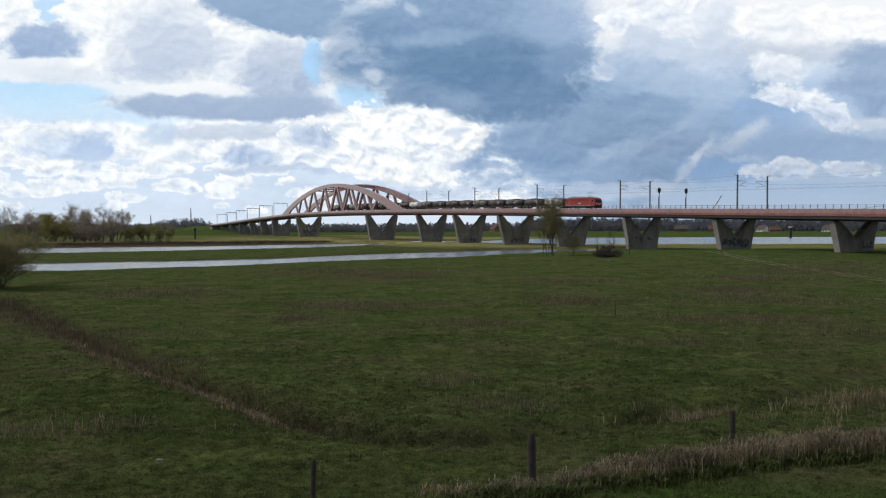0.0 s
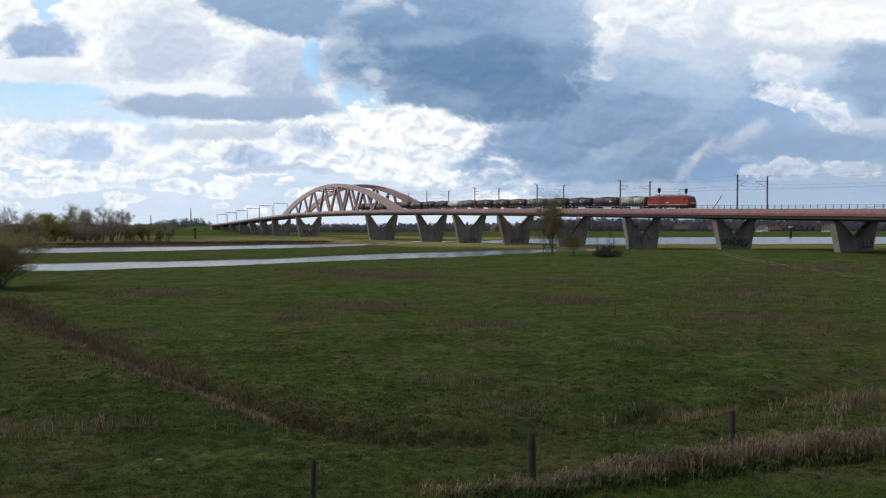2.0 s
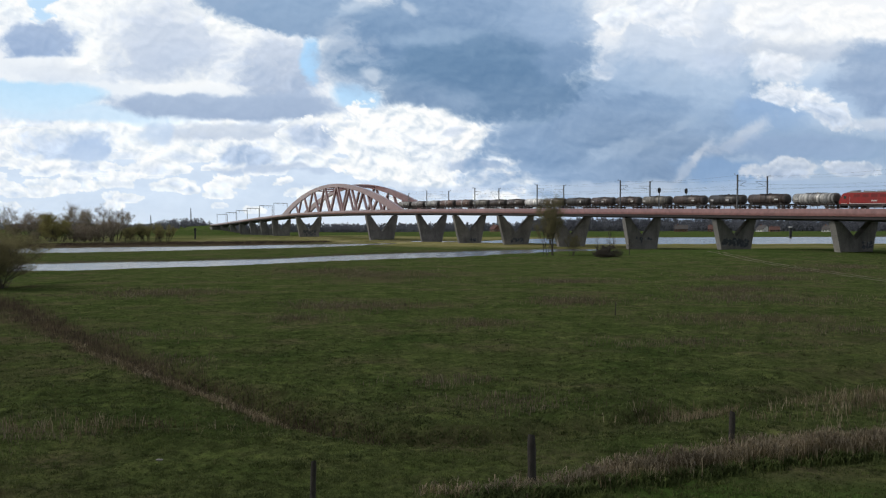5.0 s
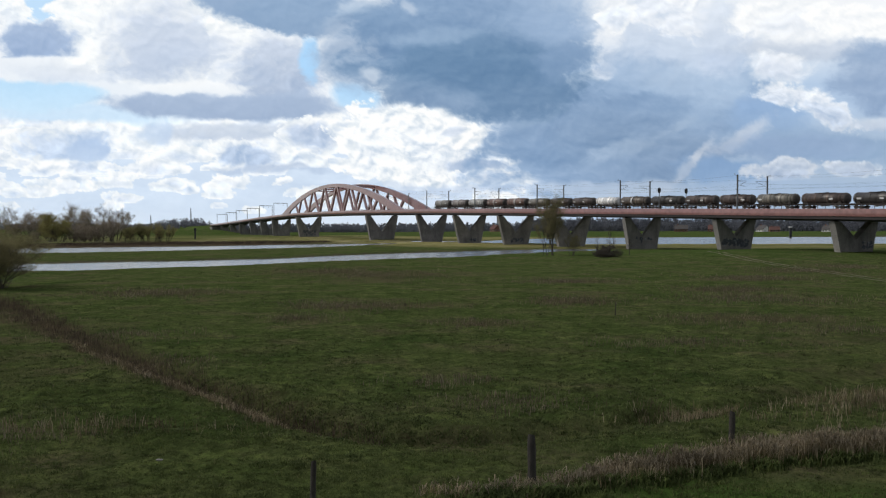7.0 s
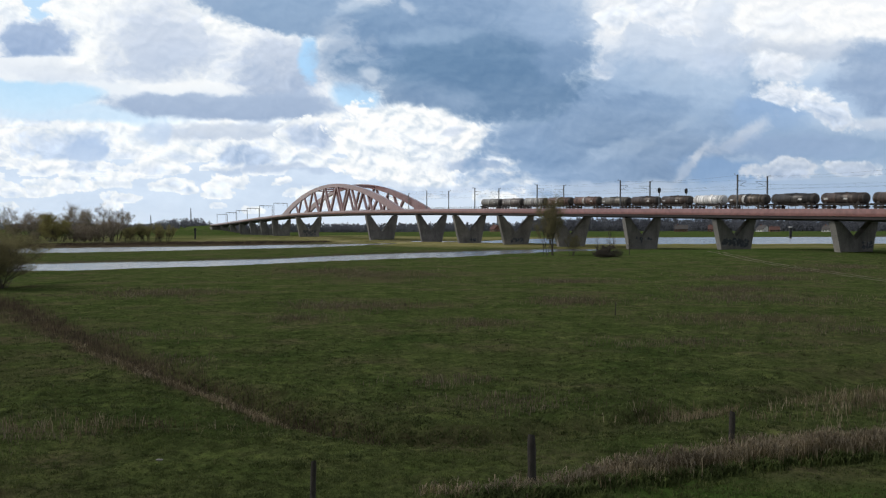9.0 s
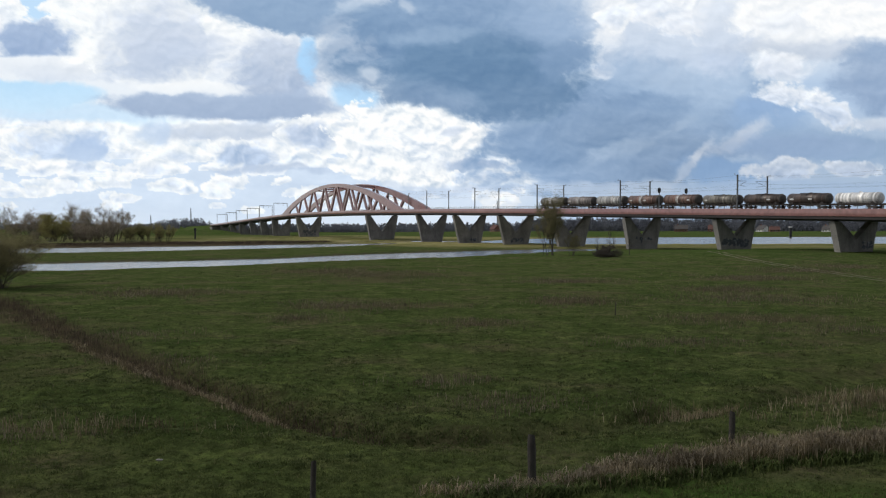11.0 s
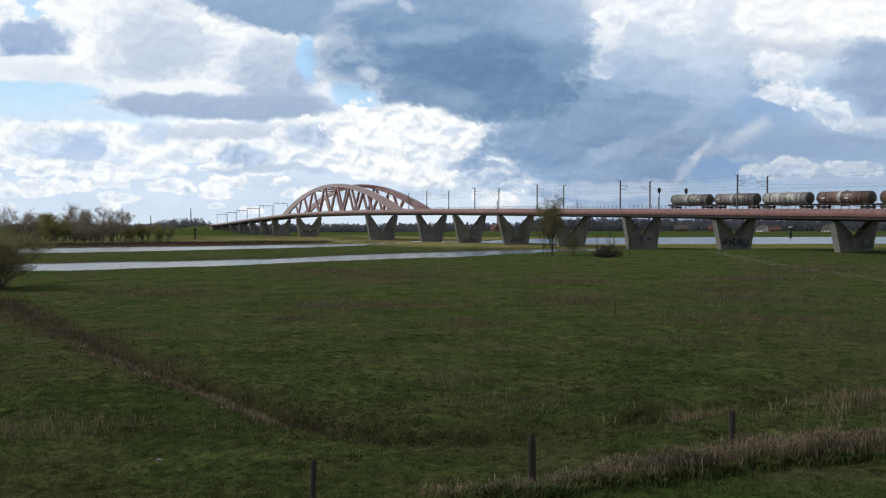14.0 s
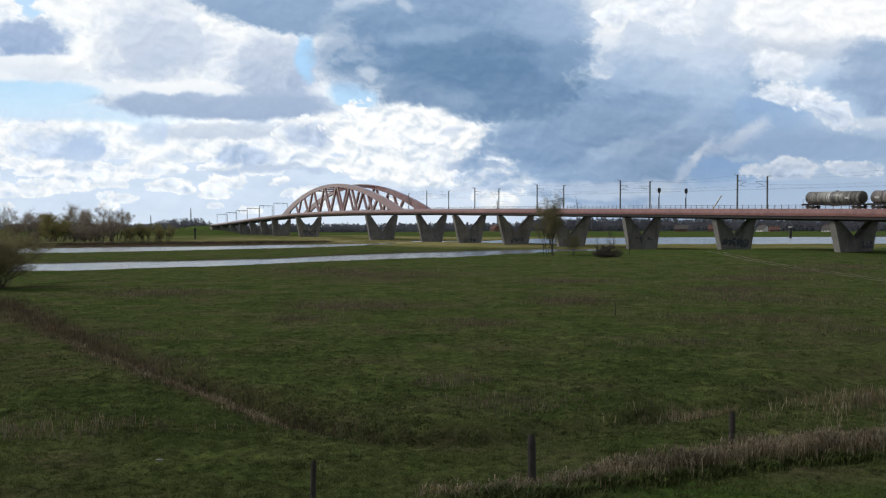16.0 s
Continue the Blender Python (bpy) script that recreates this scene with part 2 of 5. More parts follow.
def build_bridge():
    build_deck()
    for s in (*[-40.5 * k for k in range(1, 9)], *PIERS):
        build_pier(s, 10.1, 14.0 if s < 100 else 16.2, GROUND_AT.get(s, 0.0 if s > 0 else 1.5))
    for s in (316.0, 466.0):
        build_pier(s, 13.4, 19.0, 0.0, 2.4, 0.70)
    for s in (547.0, 589.0, 631.0, 677.0, 724.0, 772.0):
        build_pier(s, 13.0, 15.6, 0.0)
    part("abutment", box(bmesh.new(), 818.0, 836.0, -9.0, 9.0, -1.0, deck_z(826) - 2.9), CONCRETE, bridge, "grey concrete abutment")
    for q in (HALF - 0.5, -HALF + 0.5):
        build_arch(q)
    for k in range(-4, 5):
        s = ARCH_MID + k * 10.0
        part("cross_beam", beam(bmesh.new(), (s, -HALF + 0.5, deck_z(s) + arch_h(s) - 1.0), (s, HALF - 0.5, deck_z(s) + arch_h(s) - 1.0), 0.7, 0.8), PINK, bridge)


build_bridge()
build_railing(-HALF + 0.17)


# ---- overhead line ----
def catenary_mast(s, q, height):
    """A steel mast with a cantilever arm towards the track."""
    k = -1 if q > 0 else 1
    z = deck_z(s) - 0.6
    m = thing("catenary_mast", Matrix.Translation(at_bridge(s, q, z)) @ pose(0, 0, 0, 0, 0, BTURN), "grey steel overhead-line mast with cantilever arms on the bridge",
              "mast", "overhead-line masts")
    bm = bmesh.new()
    for y in (-0.14, 0.14):
        box(bm, -0.15, 0.15, y - 0.03, y + 0.03, 0.1, height)
    box(bm, -0.03, 0.03, -0.12, 0.12, 0.1, height)
    part("pole", bm, GALV, m)
    part("base_plate", box(bmesh.new(), -0.3, 0.3, -0.3, 0.3, 0.0, 0.1, 0.02), GALV, m)
    arm = k * (abs(q) - 2.2)
    part("cantilever", rod(bmesh.new(), (0, k * 0.1, height - 1.6), (0, arm, height - 1.6), 0.05), GALV, m)
    part("brace", rod(bmesh.new(), (0, k * 0.1, height - 3.0), (0, arm, height - 1.7), 0.045), GALV, m)
    part("registration_arm", rod(bmesh.new(), (0, k * 0.9, height - 2.75), (0, arm, height - 3.15), 0.035), GALV, m)
    part("insulator", rod(bmesh.new(), (0, k * 0.25, height - 1.6), (0, k * 0.8, height - 1.6), 0.10), CONCRETE, m)
    part("feeder_bracket", rod(bmesh.new(), (0, -k * 0.9, height - 0.05), (0, k * 0.15, height - 0.15), 0.045), GALV, m)
    part("feeder_insulator", rod(bmesh.new(), (0, -k * 0.9, height - 0.1), (0, -k * 0.9, height + 0.35), 0.07), CONCRETE, m)
    return m


MASTS = [-70.0, -18.4, 33.0, 84.6, 136.2, 188.0, 239.6, 291.0]
for _s in MASTS:
    catenary_mast(_s, 5.2, 9.5)
    catenary_mast(_s + (1.2 if _s == 33.0 else 0.0), -6.3, 9.5)


def portal(s, height):
    """A pair of masts joined by a beam over both tracks."""
    z = deck_z(s) - 0.6
    p = thing("catenary_portal", Matrix.Translation(at_bridge(s, 0, z)) @ pose(0, 0, 0, 0, 0, BTURN), "pale steel overhead-line portal over both tracks",
              "portal", "overhead-line portals")
    for y in (-5.4, 5.4):
        part("pole", box(bmesh.new(), -0.17, 0.17, y - 0.17, y + 0.17, 0, height), GALV, p)
    part("cross_beam", box(bmesh.new(), -0.2, 0.2, -5.6, 5.6, height - 0.45, height), GALV, p)
    for y in (-2.1, 2.1):
        part("drop_post", box(bmesh.new(), -0.07, 0.07, y - 0.07, y + 0.07, height - 2.2, height - 0.45), GALV, p)


for _k in range(6):
    portal(549.0 + 51.6 * _k, 11.0)


def overhead_wires():
    """Carrier, contact wire with droppers, and a feeder, for each track."""
    for q in (2.2, -2.2):
        run = thing("overhead_wire", pose(BX, BY, 0, 0, 0, BTURN), "thin sagging overhead wires strung between the masts", "wire")
        ms = MASTS + [342.6, 394.2, 445.8]
        feed, carrier, contact, drops = bmesh.new(), bmesh.new(), bmesh.new(), bmesh.new()
        k = 1 if q > 0 else -1
        for a, b in zip(ms, ms[1:]):
            for bm, qq, h, sag, r in ((carrier, q, 7.3, 0.9, 0.011), (contact, q, 5.75, 0.02, 0.012), (feed, k * 6.1, 9.25, 0.7, 0.013)):
                pts = []
                for i in range(9):
                    f = i / 8
                    s = a + (b - a) * f
                    pts.append((s, qq, deck_z(a) * (1 - f) + deck_z(b) * f - 0.6 + h - sag * 4 * f * (1 - f)))
                for p0, p1 in zip(pts, pts[1:]):
                    rod(bm, p0, p1, r, n=4)
            for i in range(1, 6):
                f = i / 6
                s = a + (b - a) * f
                z = deck_z(a) * (1 - f) + deck_z(b) * f - 0.6
                rod(drops, (s, q, z + 5.75), (s, q, z + 7.3 - 4 * f * (1 - f)), 0.012, n=4)
        part("carrier_wire", carrier, WIRE, run)
        part("contact_wire", contact, WIRE, run)
        part("feeder_wire", feed, WIRE, run)
        part("dropper_wires", drops, WIRE, run)
        stay = bmesh.new()
        rod(stay, (-70.0, k * 5.2, deck_z(-70) + 8.5), (-5.0, k * 5.2, deck_z(-5) - 0.1), 0.03, n=5)
        part("stay_wire", stay, WIRE, run)


overhead_wires()


def rail_signal(s, q):
    z = deck_z(s) - 0.6
    g = thing("railway_signal", Matrix.Translation(at_bridge(s, q, z)) @ pose(0, 0, 0, 0, 0, BTURN), "black-headed railway signal on a slim grey post", "signal", "signals")
    part("post", rod(bmesh.new(), (0, 0, 0), (0, 0, 5.8), 0.11), GALV, g)
    part("ladder", box(bmesh.new(), 0.14, 0.2, -0.2, 0.2, 0.3, 4.0), GALV, g)
    bm = bmesh.new()
    ring = [(0.52 * math.cos(a), 5.35 + 0.95 + 0.52 * math.sin(a)) for a in [k * math.pi / 8 for k in range(9)]]
    ring += [(0.52 * math.cos(a), 5.35 + 0.40 + 0.52 * math.sin(a)) for a in [math.pi + k * math.pi / 8 for k in range(9)]]
    a = [bm.verts.new((-0.08, y, zz)) for y, zz in ring]
    b = [bm.verts.new((0.08, y, zz)) for y, zz in ring]
    bm.faces.new(a)
    bm.faces.new(b[::-1])
    for i in range(len(ring)):
        j = (i + 1) % len(ring)
        bm.faces.new((a[i], b[i], b[j], a[j]))
    part("signal_head", bm, BLACK, g, "black oval signal head")
    for h in (5.4, 6.0, 6.6):
        part("visor", rod(bmesh.new(), (-0.3, 0, h), (-0.08, 0, h), 0.13), BLACK, g)


rail_signal(66.0, 4.6)
rail_signal(66.0, -5.4)


# ---- train ----
RED = surface("red_locomotive_paint", (0.28, 0.019, 0.018), (0.35, 0.028, 0.026), 0.3, 3, 0.35, dirt=(0.18, 0.05, 0.04), dirt_amount=0.5, dirt_scale=0.8,
              dirt_stretch=(1, 1, 0.4))
DARKRED = surface("dark_red_louvre", (0.16, 0.018, 0.016), (0.22, 0.026, 0.022), 0.5, 9, 0.5)
GREYROOF = surface("dirty_grey_roof", (0.22, 0.215, 0.21), (0.32, 0.31, 0.30), 0.5, 5, 0.7)
DARKFRAME = surface("dark_underframe", (0.025, 0.022, 0.02), (0.06, 0.05, 0.045), 0.7, 6, 0.8)
WHEELSTEEL = surface("worn_wheel_steel", (0.05, 0.045, 0.04), (0.10, 0.085, 0.075), 2, 12, 0.6, 0.5)
LOCOGLASS = surface("dark_cab_glass", (0.01, 0.012, 0.014), (0.02, 0.022, 0.025), 0.5, 3, 0.08)
PALE = surface("pale_grey_paint", (0.55, 0.55, 0.54), (0.68, 0.68, 0.66), 0.6, 6, 0.5)
LAMP = surface("headlight_lens", (0.7, 0.7, 0.66), (0.85, 0.85, 0.8), 1, 6, 0.15)


def tank_paint(name, dark, light, dirt, amount):
    """Glossy tank paint in rings of plate, with soot, pale rub marks and spills that have run down the sides."""
    m = surface(name, dark, light, 0.35, 3.5, 0.5, 0.1, 0.06, 2.0, dirt=dirt, dirt_amount=amount, dirt_scale=0.8, dirt_stretch=(1.8, 1.2, 0.5))
    nt = m.node_tree
    bsdf = nt.nodes["Principled BSDF"]
    tc = nt.nodes.new("ShaderNodeTexCoord").outputs["Object"]
    col = bsdf.inputs["Base Color"].links[0].from_socket
    rings = ramp(nt, noise_tex(nt, tc, 1.0, 2, 0.5, (1.2, 0.02, 0.02)), [(0.38, (0.50, 0.50, 0.50, 1)), (0.48, (0.92, 0.92, 0.92, 1)), (0.60, (1.5, 1.47, 1.43, 1))])
    col = mixed(nt, 1.0, col, rings, "MULTIPLY")
    rub = ramp(nt, noise_tex(nt, tc, 1.0, 4, 0.6, (1.1, 0.5, 0.22)), [(0.60, (0, 0, 0, 1)), (0.70, (0.42, 0.42, 0.42, 1))])
    col = mixed(nt, rub, col, (0.42, 0.40, 0.37, 1))
    spill = ramp(nt, noise_tex(nt, tc, 1.0, 4, 0.6, (1.6, 0.4, 0.12)), [(0.58, (0, 0, 0, 1)), (0.66, (amount, amount, amount, 1))])
    col = mixed(nt, spill, col, (*dirt, 1))
    nt.links.new(col, bsdf.inputs["Base Color"])
    bsdf.inputs["Coat Weight"].default_value, bsdf.inputs["Coat Roughness"].default_value = 0.3, 0.36
    return m


SOOT = (0.035, 0.03, 0.026)
# tank ends coloured dark for their unlit side, with random paler dirt
TANKEND = surface("shaded_tank_end", (0.035, 0.03, 0.027), (0.075, 0.066, 0.058), 0.8, 5, 0.6, dirt=(0.14, 0.12, 0.10), dirt_amount=0.4, dirt_scale=1.0)
TANKS = {
    "white": (tank_paint("white_tank", (0.76, 0.76, 0.75), (0.84, 0.84, 0.83), (0.4, 0.38, 0.35), 0.25), "white"),
    "cream": (tank_paint("dull_cream_tank", (0.13, 0.12, 0.10), (0.23, 0.215, 0.18), SOOT, 0.75), "dull cream"),
    "silver": (tank_paint("silver_tank", (0.36, 0.36, 0.35), (0.52, 0.52, 0.50), SOOT, 0.8), "dull silver"),
    "grey": (tank_paint("grey_tank", (0.19, 0.185, 0.17), (0.34, 0.33, 0.30), SOOT, 0.9), "dirty grey"),
    "pinkgrey": (tank_paint("pinkish_grey_tank", (0.18, 0.158, 0.15), (0.31, 0.275, 0.26), SOOT, 0.85), "pinkish grey"),
    "olive": (tank_paint("olive_grey_tank", (0.082, 0.062, 0.046), (0.145, 0.113, 0.083), SOOT, 0.7), "olive grey"),
    "rust": (tank_paint("rust_brown_tank", (0.13, 0.072, 0.054), (0.21, 0.12, 0.09), SOOT, 0.85), "rust brown"),
    "brown": (tank_paint("dark_brown_tank", (0.048, 0.031, 0.025), (0.090, 0.060, 0.046), SOOT, 0.7), "dark brown"),
    "black": (tank_paint("sooty_black_tank", (0.022, 0.02, 0.018), (0.05, 0.045, 0.04), (0.10, 0.09, 0.08), 0.35), "sooty black"),
}


def wheel(parent, x, y, r):
    w = part("wheel", rod(bmesh.new(), (x, y - 0.07, r), (x, y + 0.07, r), r, n=20), WHEELSTEEL, parent)
    part("axle_box", box(bmesh.new(), x - 0.16, x + 0.16, y + math.copysign(0.09, y), y + math.copysign(0.32, y), r - 0.14, r + 0.16, 0.02), DARKFRAME, w)


def bogie(vehicle, x, base, r):
    bm = bmesh.new()
    for y in (-1.0, 1.0):
        prism(bm, [(x - base / 2 - 0.5, r + 0.05), (x - base / 2 - 0.5, r + 0.28), (x - 0.45, r + 0.30), (x - 0.3, r + 0.16), (x + 0.3, r + 0.16),
                   (x + 0.45, r + 0.30), (x + base / 2 + 0.5, r + 0.28), (x + base / 2 + 0.5, r + 0.05), (x + 0.4, r - 0.2), (x - 0.4, r - 0.2)], y - 0.06, y + 0.06)
    box(bm, x - 0.25, x + 0.25, -1.0, 1.0, r - 0.05, r + 0.3)
    b = part("bogie", bm, DARKFRAME, vehicle, "dark cast bogie frame")
    for dx in (-base / 2, base / 2):
        for y in (-0.75, 0.75):
            wheel(b, x + dx, y, r)


def buffers(vehicle, half, z=1.05):
    for e in (-1, 1):
        for y in (-0.875, 0.875):
            b = part("buffer", rod(bmesh.new(), (e * (half - 0.6), y, z), (e * (half - 0.06), y, z), 0.11, n=10), DARKFRAME, vehicle)
            part("buffer_plate", rod(bmesh.new(), (e * (half - 0.06), y, z), (e * half, y, z), 0.24, n=14), DARKFRAME, b)


def tank_wagon(length, paint, belts, platform, plates):
    """A bogie tank wagon: dished tank, saddles, frame, bogies, ladder, walkway, bands and plates. Base at rail height, middle of the wagon."""
    mat, word = TANKS[paint]
    extra = " with a walkway on top" if platform else " with raised bands"
    w = thing("tank_wagon", Matrix(), f"{word} dirt-streaked tank wagon{extra}", "railway wagon", "tank wagons of the train")
    half = length / 2
    r, tz = (1.47, 2.68) if length > 16.5 else (1.31, 2.50)
    e = half - (0.95 if length < 16.5 else 1.2)
    prof = [(-e, 0.10 * r), (-e + 0.03, 0.48 * r), (-e + 0.1, 0.71 * r), (-e + 0.2, 0.86 * r), (-e + 0.35, 0.95 * r), (-e + 0.55, r)]
    bm = lathe(bmesh.new(), [prof[-1], (0, r), (-prof[-1][0], r)], 28)
    bmesh.ops.translate(bm, verts=bm.verts[:], vec=(0, 0, tz))
    tank = part("tank", bm, mat, w, f"{word} welded steel tank with dished ends", True)
    for sgn in (1, -1):
        bm = lathe(bmesh.new(), [(sgn * x, rr) for x, rr in prof], 28)
        bmesh.ops.translate(bm, verts=bm.verts[:], vec=(0, 0, tz))
        part("dished_end", bm, TANKEND if paint != "white" else mat, tank, "dished tank end, painted dark for shade except on white", True)
    for k in range(belts):
        x = -e + 0.9 + (2 * e - 1.8) * k / max(1, belts - 1)
        bm = lathe(bmesh.new(), [(x - 0.09, r - 0.01), (x - 0.09, r + 0.045), (x + 0.09, r + 0.045), (x + 0.09, r - 0.01)], 28)
        bmesh.ops.translate(bm, verts=bm.verts[:], vec=(0, 0, tz))
        part("band", bm, mat, tank)
    if paint in ("grey", "pinkgrey", "rust", "olive"):
        x = -e * 0.12
        bm = lathe(bmesh.new(), [(x - 0.42, r - 0.01), (x - 0.42, r + 0.03), (x + 0.42, r + 0.03), (x + 0.42, r - 0.01)], 28)
        bmesh.ops.translate(bm, verts=bm.verts[:], vec=(0, 0, tz))
        part("pale_band", bm, PALE, tank, "pale painted band round the tank")
    part("dome", rod(bmesh.new(), (0.4, 0, tz + r - 0.1), (0.4, 0, tz + r + 0.22), 0.32, n=14), mat, tank, "manhole dome")
    # frame
    bm = bmesh.new()
    for y in (-1.1, 1.1):
        box(bm, -half + 0.6, half - 0.6, y - 0.08, y + 0.08, 0.95, 1.22)
    for x in (-half + 0.62, half - 0.62):
        box(bm, x - 0.08, x + 0.08, -1.3, 1.3, 0.85, 1.22)
    for x in np.linspace(-half + 2.4, half - 2.4, 5):
        box(bm, x - 0.07, x + 0.07, -1.1, 1.1, 0.98, 1.15)
    for y in (-1.16, 1.16):
        prism(bm, [(-half + 3.6, 0.97), (half - 3.6, 0.97), (half - 4.6, 0.86), (-half + 4.6, 0.86)], y - 0.03, y + 0.03)
    part("underframe", bm, DARKFRAME, w, "dark steel underframe")
    for y in (-1.28, 1.28):
        part("side_pipe", rod(bmesh.new(), (-half + 0.8, y, 1.28), (half - 0.8, y, 1.28), 0.06, n=6), DARKFRAME, w)
    for x in (-half + 2.6, half - 2.6):
        part("saddle", prism(bmesh.new(), [(x - 0.5, 1.2), (x + 0.5, 1.2), (x + 0.35, 1.75), (x - 0.35, 1.75)], -1.15, 1.15), DARKFRAME, w)
    for x in (-half + 2.6, half - 2.6):
        bogie(w, x, 1.8, 0.46)
    buffers(w, half)
    part("outlet_valve", rod(bmesh.new(), (0, -1.25, 0.84), (0, 1.25, 0.84), 0.11, n=10), DARKFRAME, w)
    part("brake_tank", rod(bmesh.new(), (1.6, 0.5, 0.92), (2.7, 0.5, 0.92), 0.16, n=10), PALE, w, "pale air reservoir")
    part("equipment_box", box(bmesh.new(), -2.3, -1.5, 0.85, 1.25, 0.66, 0.95, 0.03), PALE, w, "pale equipment box under the frame")
    # ladder and walkway
    lx = 0.0 if platform else half - 1.0
    bm = bmesh.new()
    for dx in (-0.2, 0.2):
        rod(bm, (lx + dx, -1.5, 1.1), (lx + dx, -1.5 if platform else -1.2, tz + (0.5 if platform else 0.2)), 0.03, n=6)
        if platform:
            rod(bm, (lx + dx, -1.5, tz + 0.5), (lx + dx, -0.5, tz + r + 0.15), 0.03, n=6)
    for k in range(7):
        z = 1.25 + k * 0.28
        rod(bm, (lx - 0.2, -1.5 + (0 if platform else 0.3 * k / 6), z), (lx + 0.2, -1.5 + (0 if platform else 0.3 * k / 6), z), 0.02, n=6)
    part("ladder", bm, DARKFRAME, w)
    if platform:
        bm = box(bmesh.new(), -e * 0.42, e * 0.42, -0.55, 0.55, tz + r + 0.02, tz + r + 0.09)
        for x in (-e * 0.4, 0.0, e * 0.4):
            box(bm, x - 0.04, x + 0.04, -0.5, 0.5, tz + r - 0.2, tz + r + 0.04)
        part("walkway", bm, DARKFRAME, w, "dark walkway along the top")
    else:
        bm = box(bmesh.new(), -half + 0.55, -half + 1.25, -1.2, 1.2, 1.22, 1.3)
        for y in (-1.15, 1.15):
            rod(bm, (-half + 0.6, y, 1.25), (-half + 0.6, y, 2.3), 0.03, n=6)
        rod(bm, (-half + 0.6, -1.15, 2.3), (-half + 0.6, 1.15, 2.3), 0.03, n=6)
        part("end_platform", bm, DARKFRAME, w)
    for x in plates:
        part("name_plate", box(bmesh.new(), x * e - 0.55, x * e + 0.55, -r - 0.05, -r + 0.06, tz - 0.28, tz + 0.12), PALE, tank, "white painted plate")
    return w


def locomotive():
    """A four-axle electric locomotive with two cabs, red sides, grey roof gear and two pantographs."""
    loco = thing("electric_locomotive", Matrix(), "red electric freight locomotive with grey roof equipment and dark windows", "locomotive")
    L = 9.55
    side = [(-L, 1.15), (-L + 0.0, 1.95), (-L + 0.75, 3.35), (-L + 1.3, 3.72), (L - 1.3, 3.72), (L - 0.75, 3.35), (L, 1.95), (L, 1.15)]
    bm = prism(bmesh.new(), side, -1.5, 1.5)
    bmesh.ops.bevel(bm, geom=[e for e in bm.edges if e.calc_length() > 0.3], offset=0.14, segments=2, affect="EDGES")
    body = part("body", bm, RED, loco, "red painted body shell")
    part("side_skirt", box(bmesh.new(), -L + 0.4, L - 0.4, -1.44, 1.44, 0.78, 1.16, 0.03), DARKFRAME, loco, "dark grey skirt")
    part("roof", prism(bmesh.new(), [(-L + 1.7, 3.70), (L - 1.7, 3.70), (L - 2.1, 3.92), (-L + 2.1, 3.92)], -1.15, 1.15), GREYROOF, loco, "grey roof")
    for e in (-1, 1):
        a = Vector((e * (L - 0.04), 0, 2.12))
        b = Vector((e * (L - 0.62), 0, 3.22))
        bm = bmesh.new()
        off = Vector((e * 0.035, 0, 0.02))
        vs = [bm.verts.new(p + off + Vector((0, y, 0))) for p, y in ((a, -1.25), (a, 1.25), (b, 1.1), (b, -1.1))]
        us = [bm.verts.new(v.co - off * 3) for v in vs]
        bm.faces.new(vs)
        bm.faces.new(us[::-1])
        for k in range(4):
            bm.faces.new((vs[k], us[k], us[(k + 1) % 4], vs[(k + 1) % 4]))
        part("windscreen", bm, LOCOGLASS, body, "dark windscreen")
        for y in (-1.0, 1.0):
            part("headlight", rod(bmesh.new(), (e * (L - 0.03), y, 1.72), (e * (L + 0.03), y, 1.72), 0.15, n=14), LAMP, body)
        part("number_bar", box(bmesh.new(), e * L - 0.03, e * L + 0.03, -0.45, 0.45, 1.45, 1.62), PALE, body)
        part("white_bib", box(bmesh.new(), e * L - 0.025, e * L + 0.025, -1.2, 1.2, 1.86, 2.0), PALE, body)
        for y in (-1.5, 1.5):
            s = math.copysign(1, y)
            part("cab_window", box(bmesh.new(), e * (L - 1.75) - 0.36, e * (L - 1.75) + 0.36, y - 0.02, y + 0.02, 2.35, 3.05), LOCOGLASS, body)
            part("cab_door", box(bmesh.new(), e * (L - 2.65) - 0.32, e * (L - 2.65) + 0.32, y - 0.015, y + 0.015, 1.25, 3.1), RED, body)
            part("handrail", rod(bmesh.new(), (e * (L - 3.1), y + s * 0.05, 1.3), (e * (L - 3.1), y + s * 0.05, 2.8), 0.025, n=6), PALE, body)
        part("plough", box(bmesh.new(), e * (L - 0.25) - 0.1, e * (L - 0.25) + 0.1, -1.3, 1.3, 0.25, 0.8, 0.03), DARKFRAME, loco)
    for y in (-1.5, 1.5):
        for k in range(5):
            x = -4.6 + 2.3 * k
            part("louvre_panel", box(bmesh.new(), x - 0.85, x + 0.85, y - 0.02, y + 0.02, 2.75, 3.35), DARKRED, body, "dark red louvred ventilation panel")
        part("lettering_bar", box(bmesh.new(), -0.7, 0.7, y - 0.018, y + 0.018, 1.75, 2.05), PALE, body, "white lettering patch")
        part("sill_stripe", box(bmesh.new(), -L + 0.7, L - 0.7, y - 0.012, y + 0.012, 1.2, 1.3), PALE, body)
    for x in (-6.2, -2.4, 1.2, 5.2):
        part("roof_box", box(bmesh.new(), x - 0.9, x + 0.9, -0.75, 0.75, 3.9, 4.12, 0.05), GREYROOF, loco)
    for x in (-4.2, -0.6, 3.2):
        part("roof_insulator", rod(bmesh.new(), (x, 0.3, 3.9), (x, 0.3, 4.3), 0.08, n=8), CONCRETE, loco)
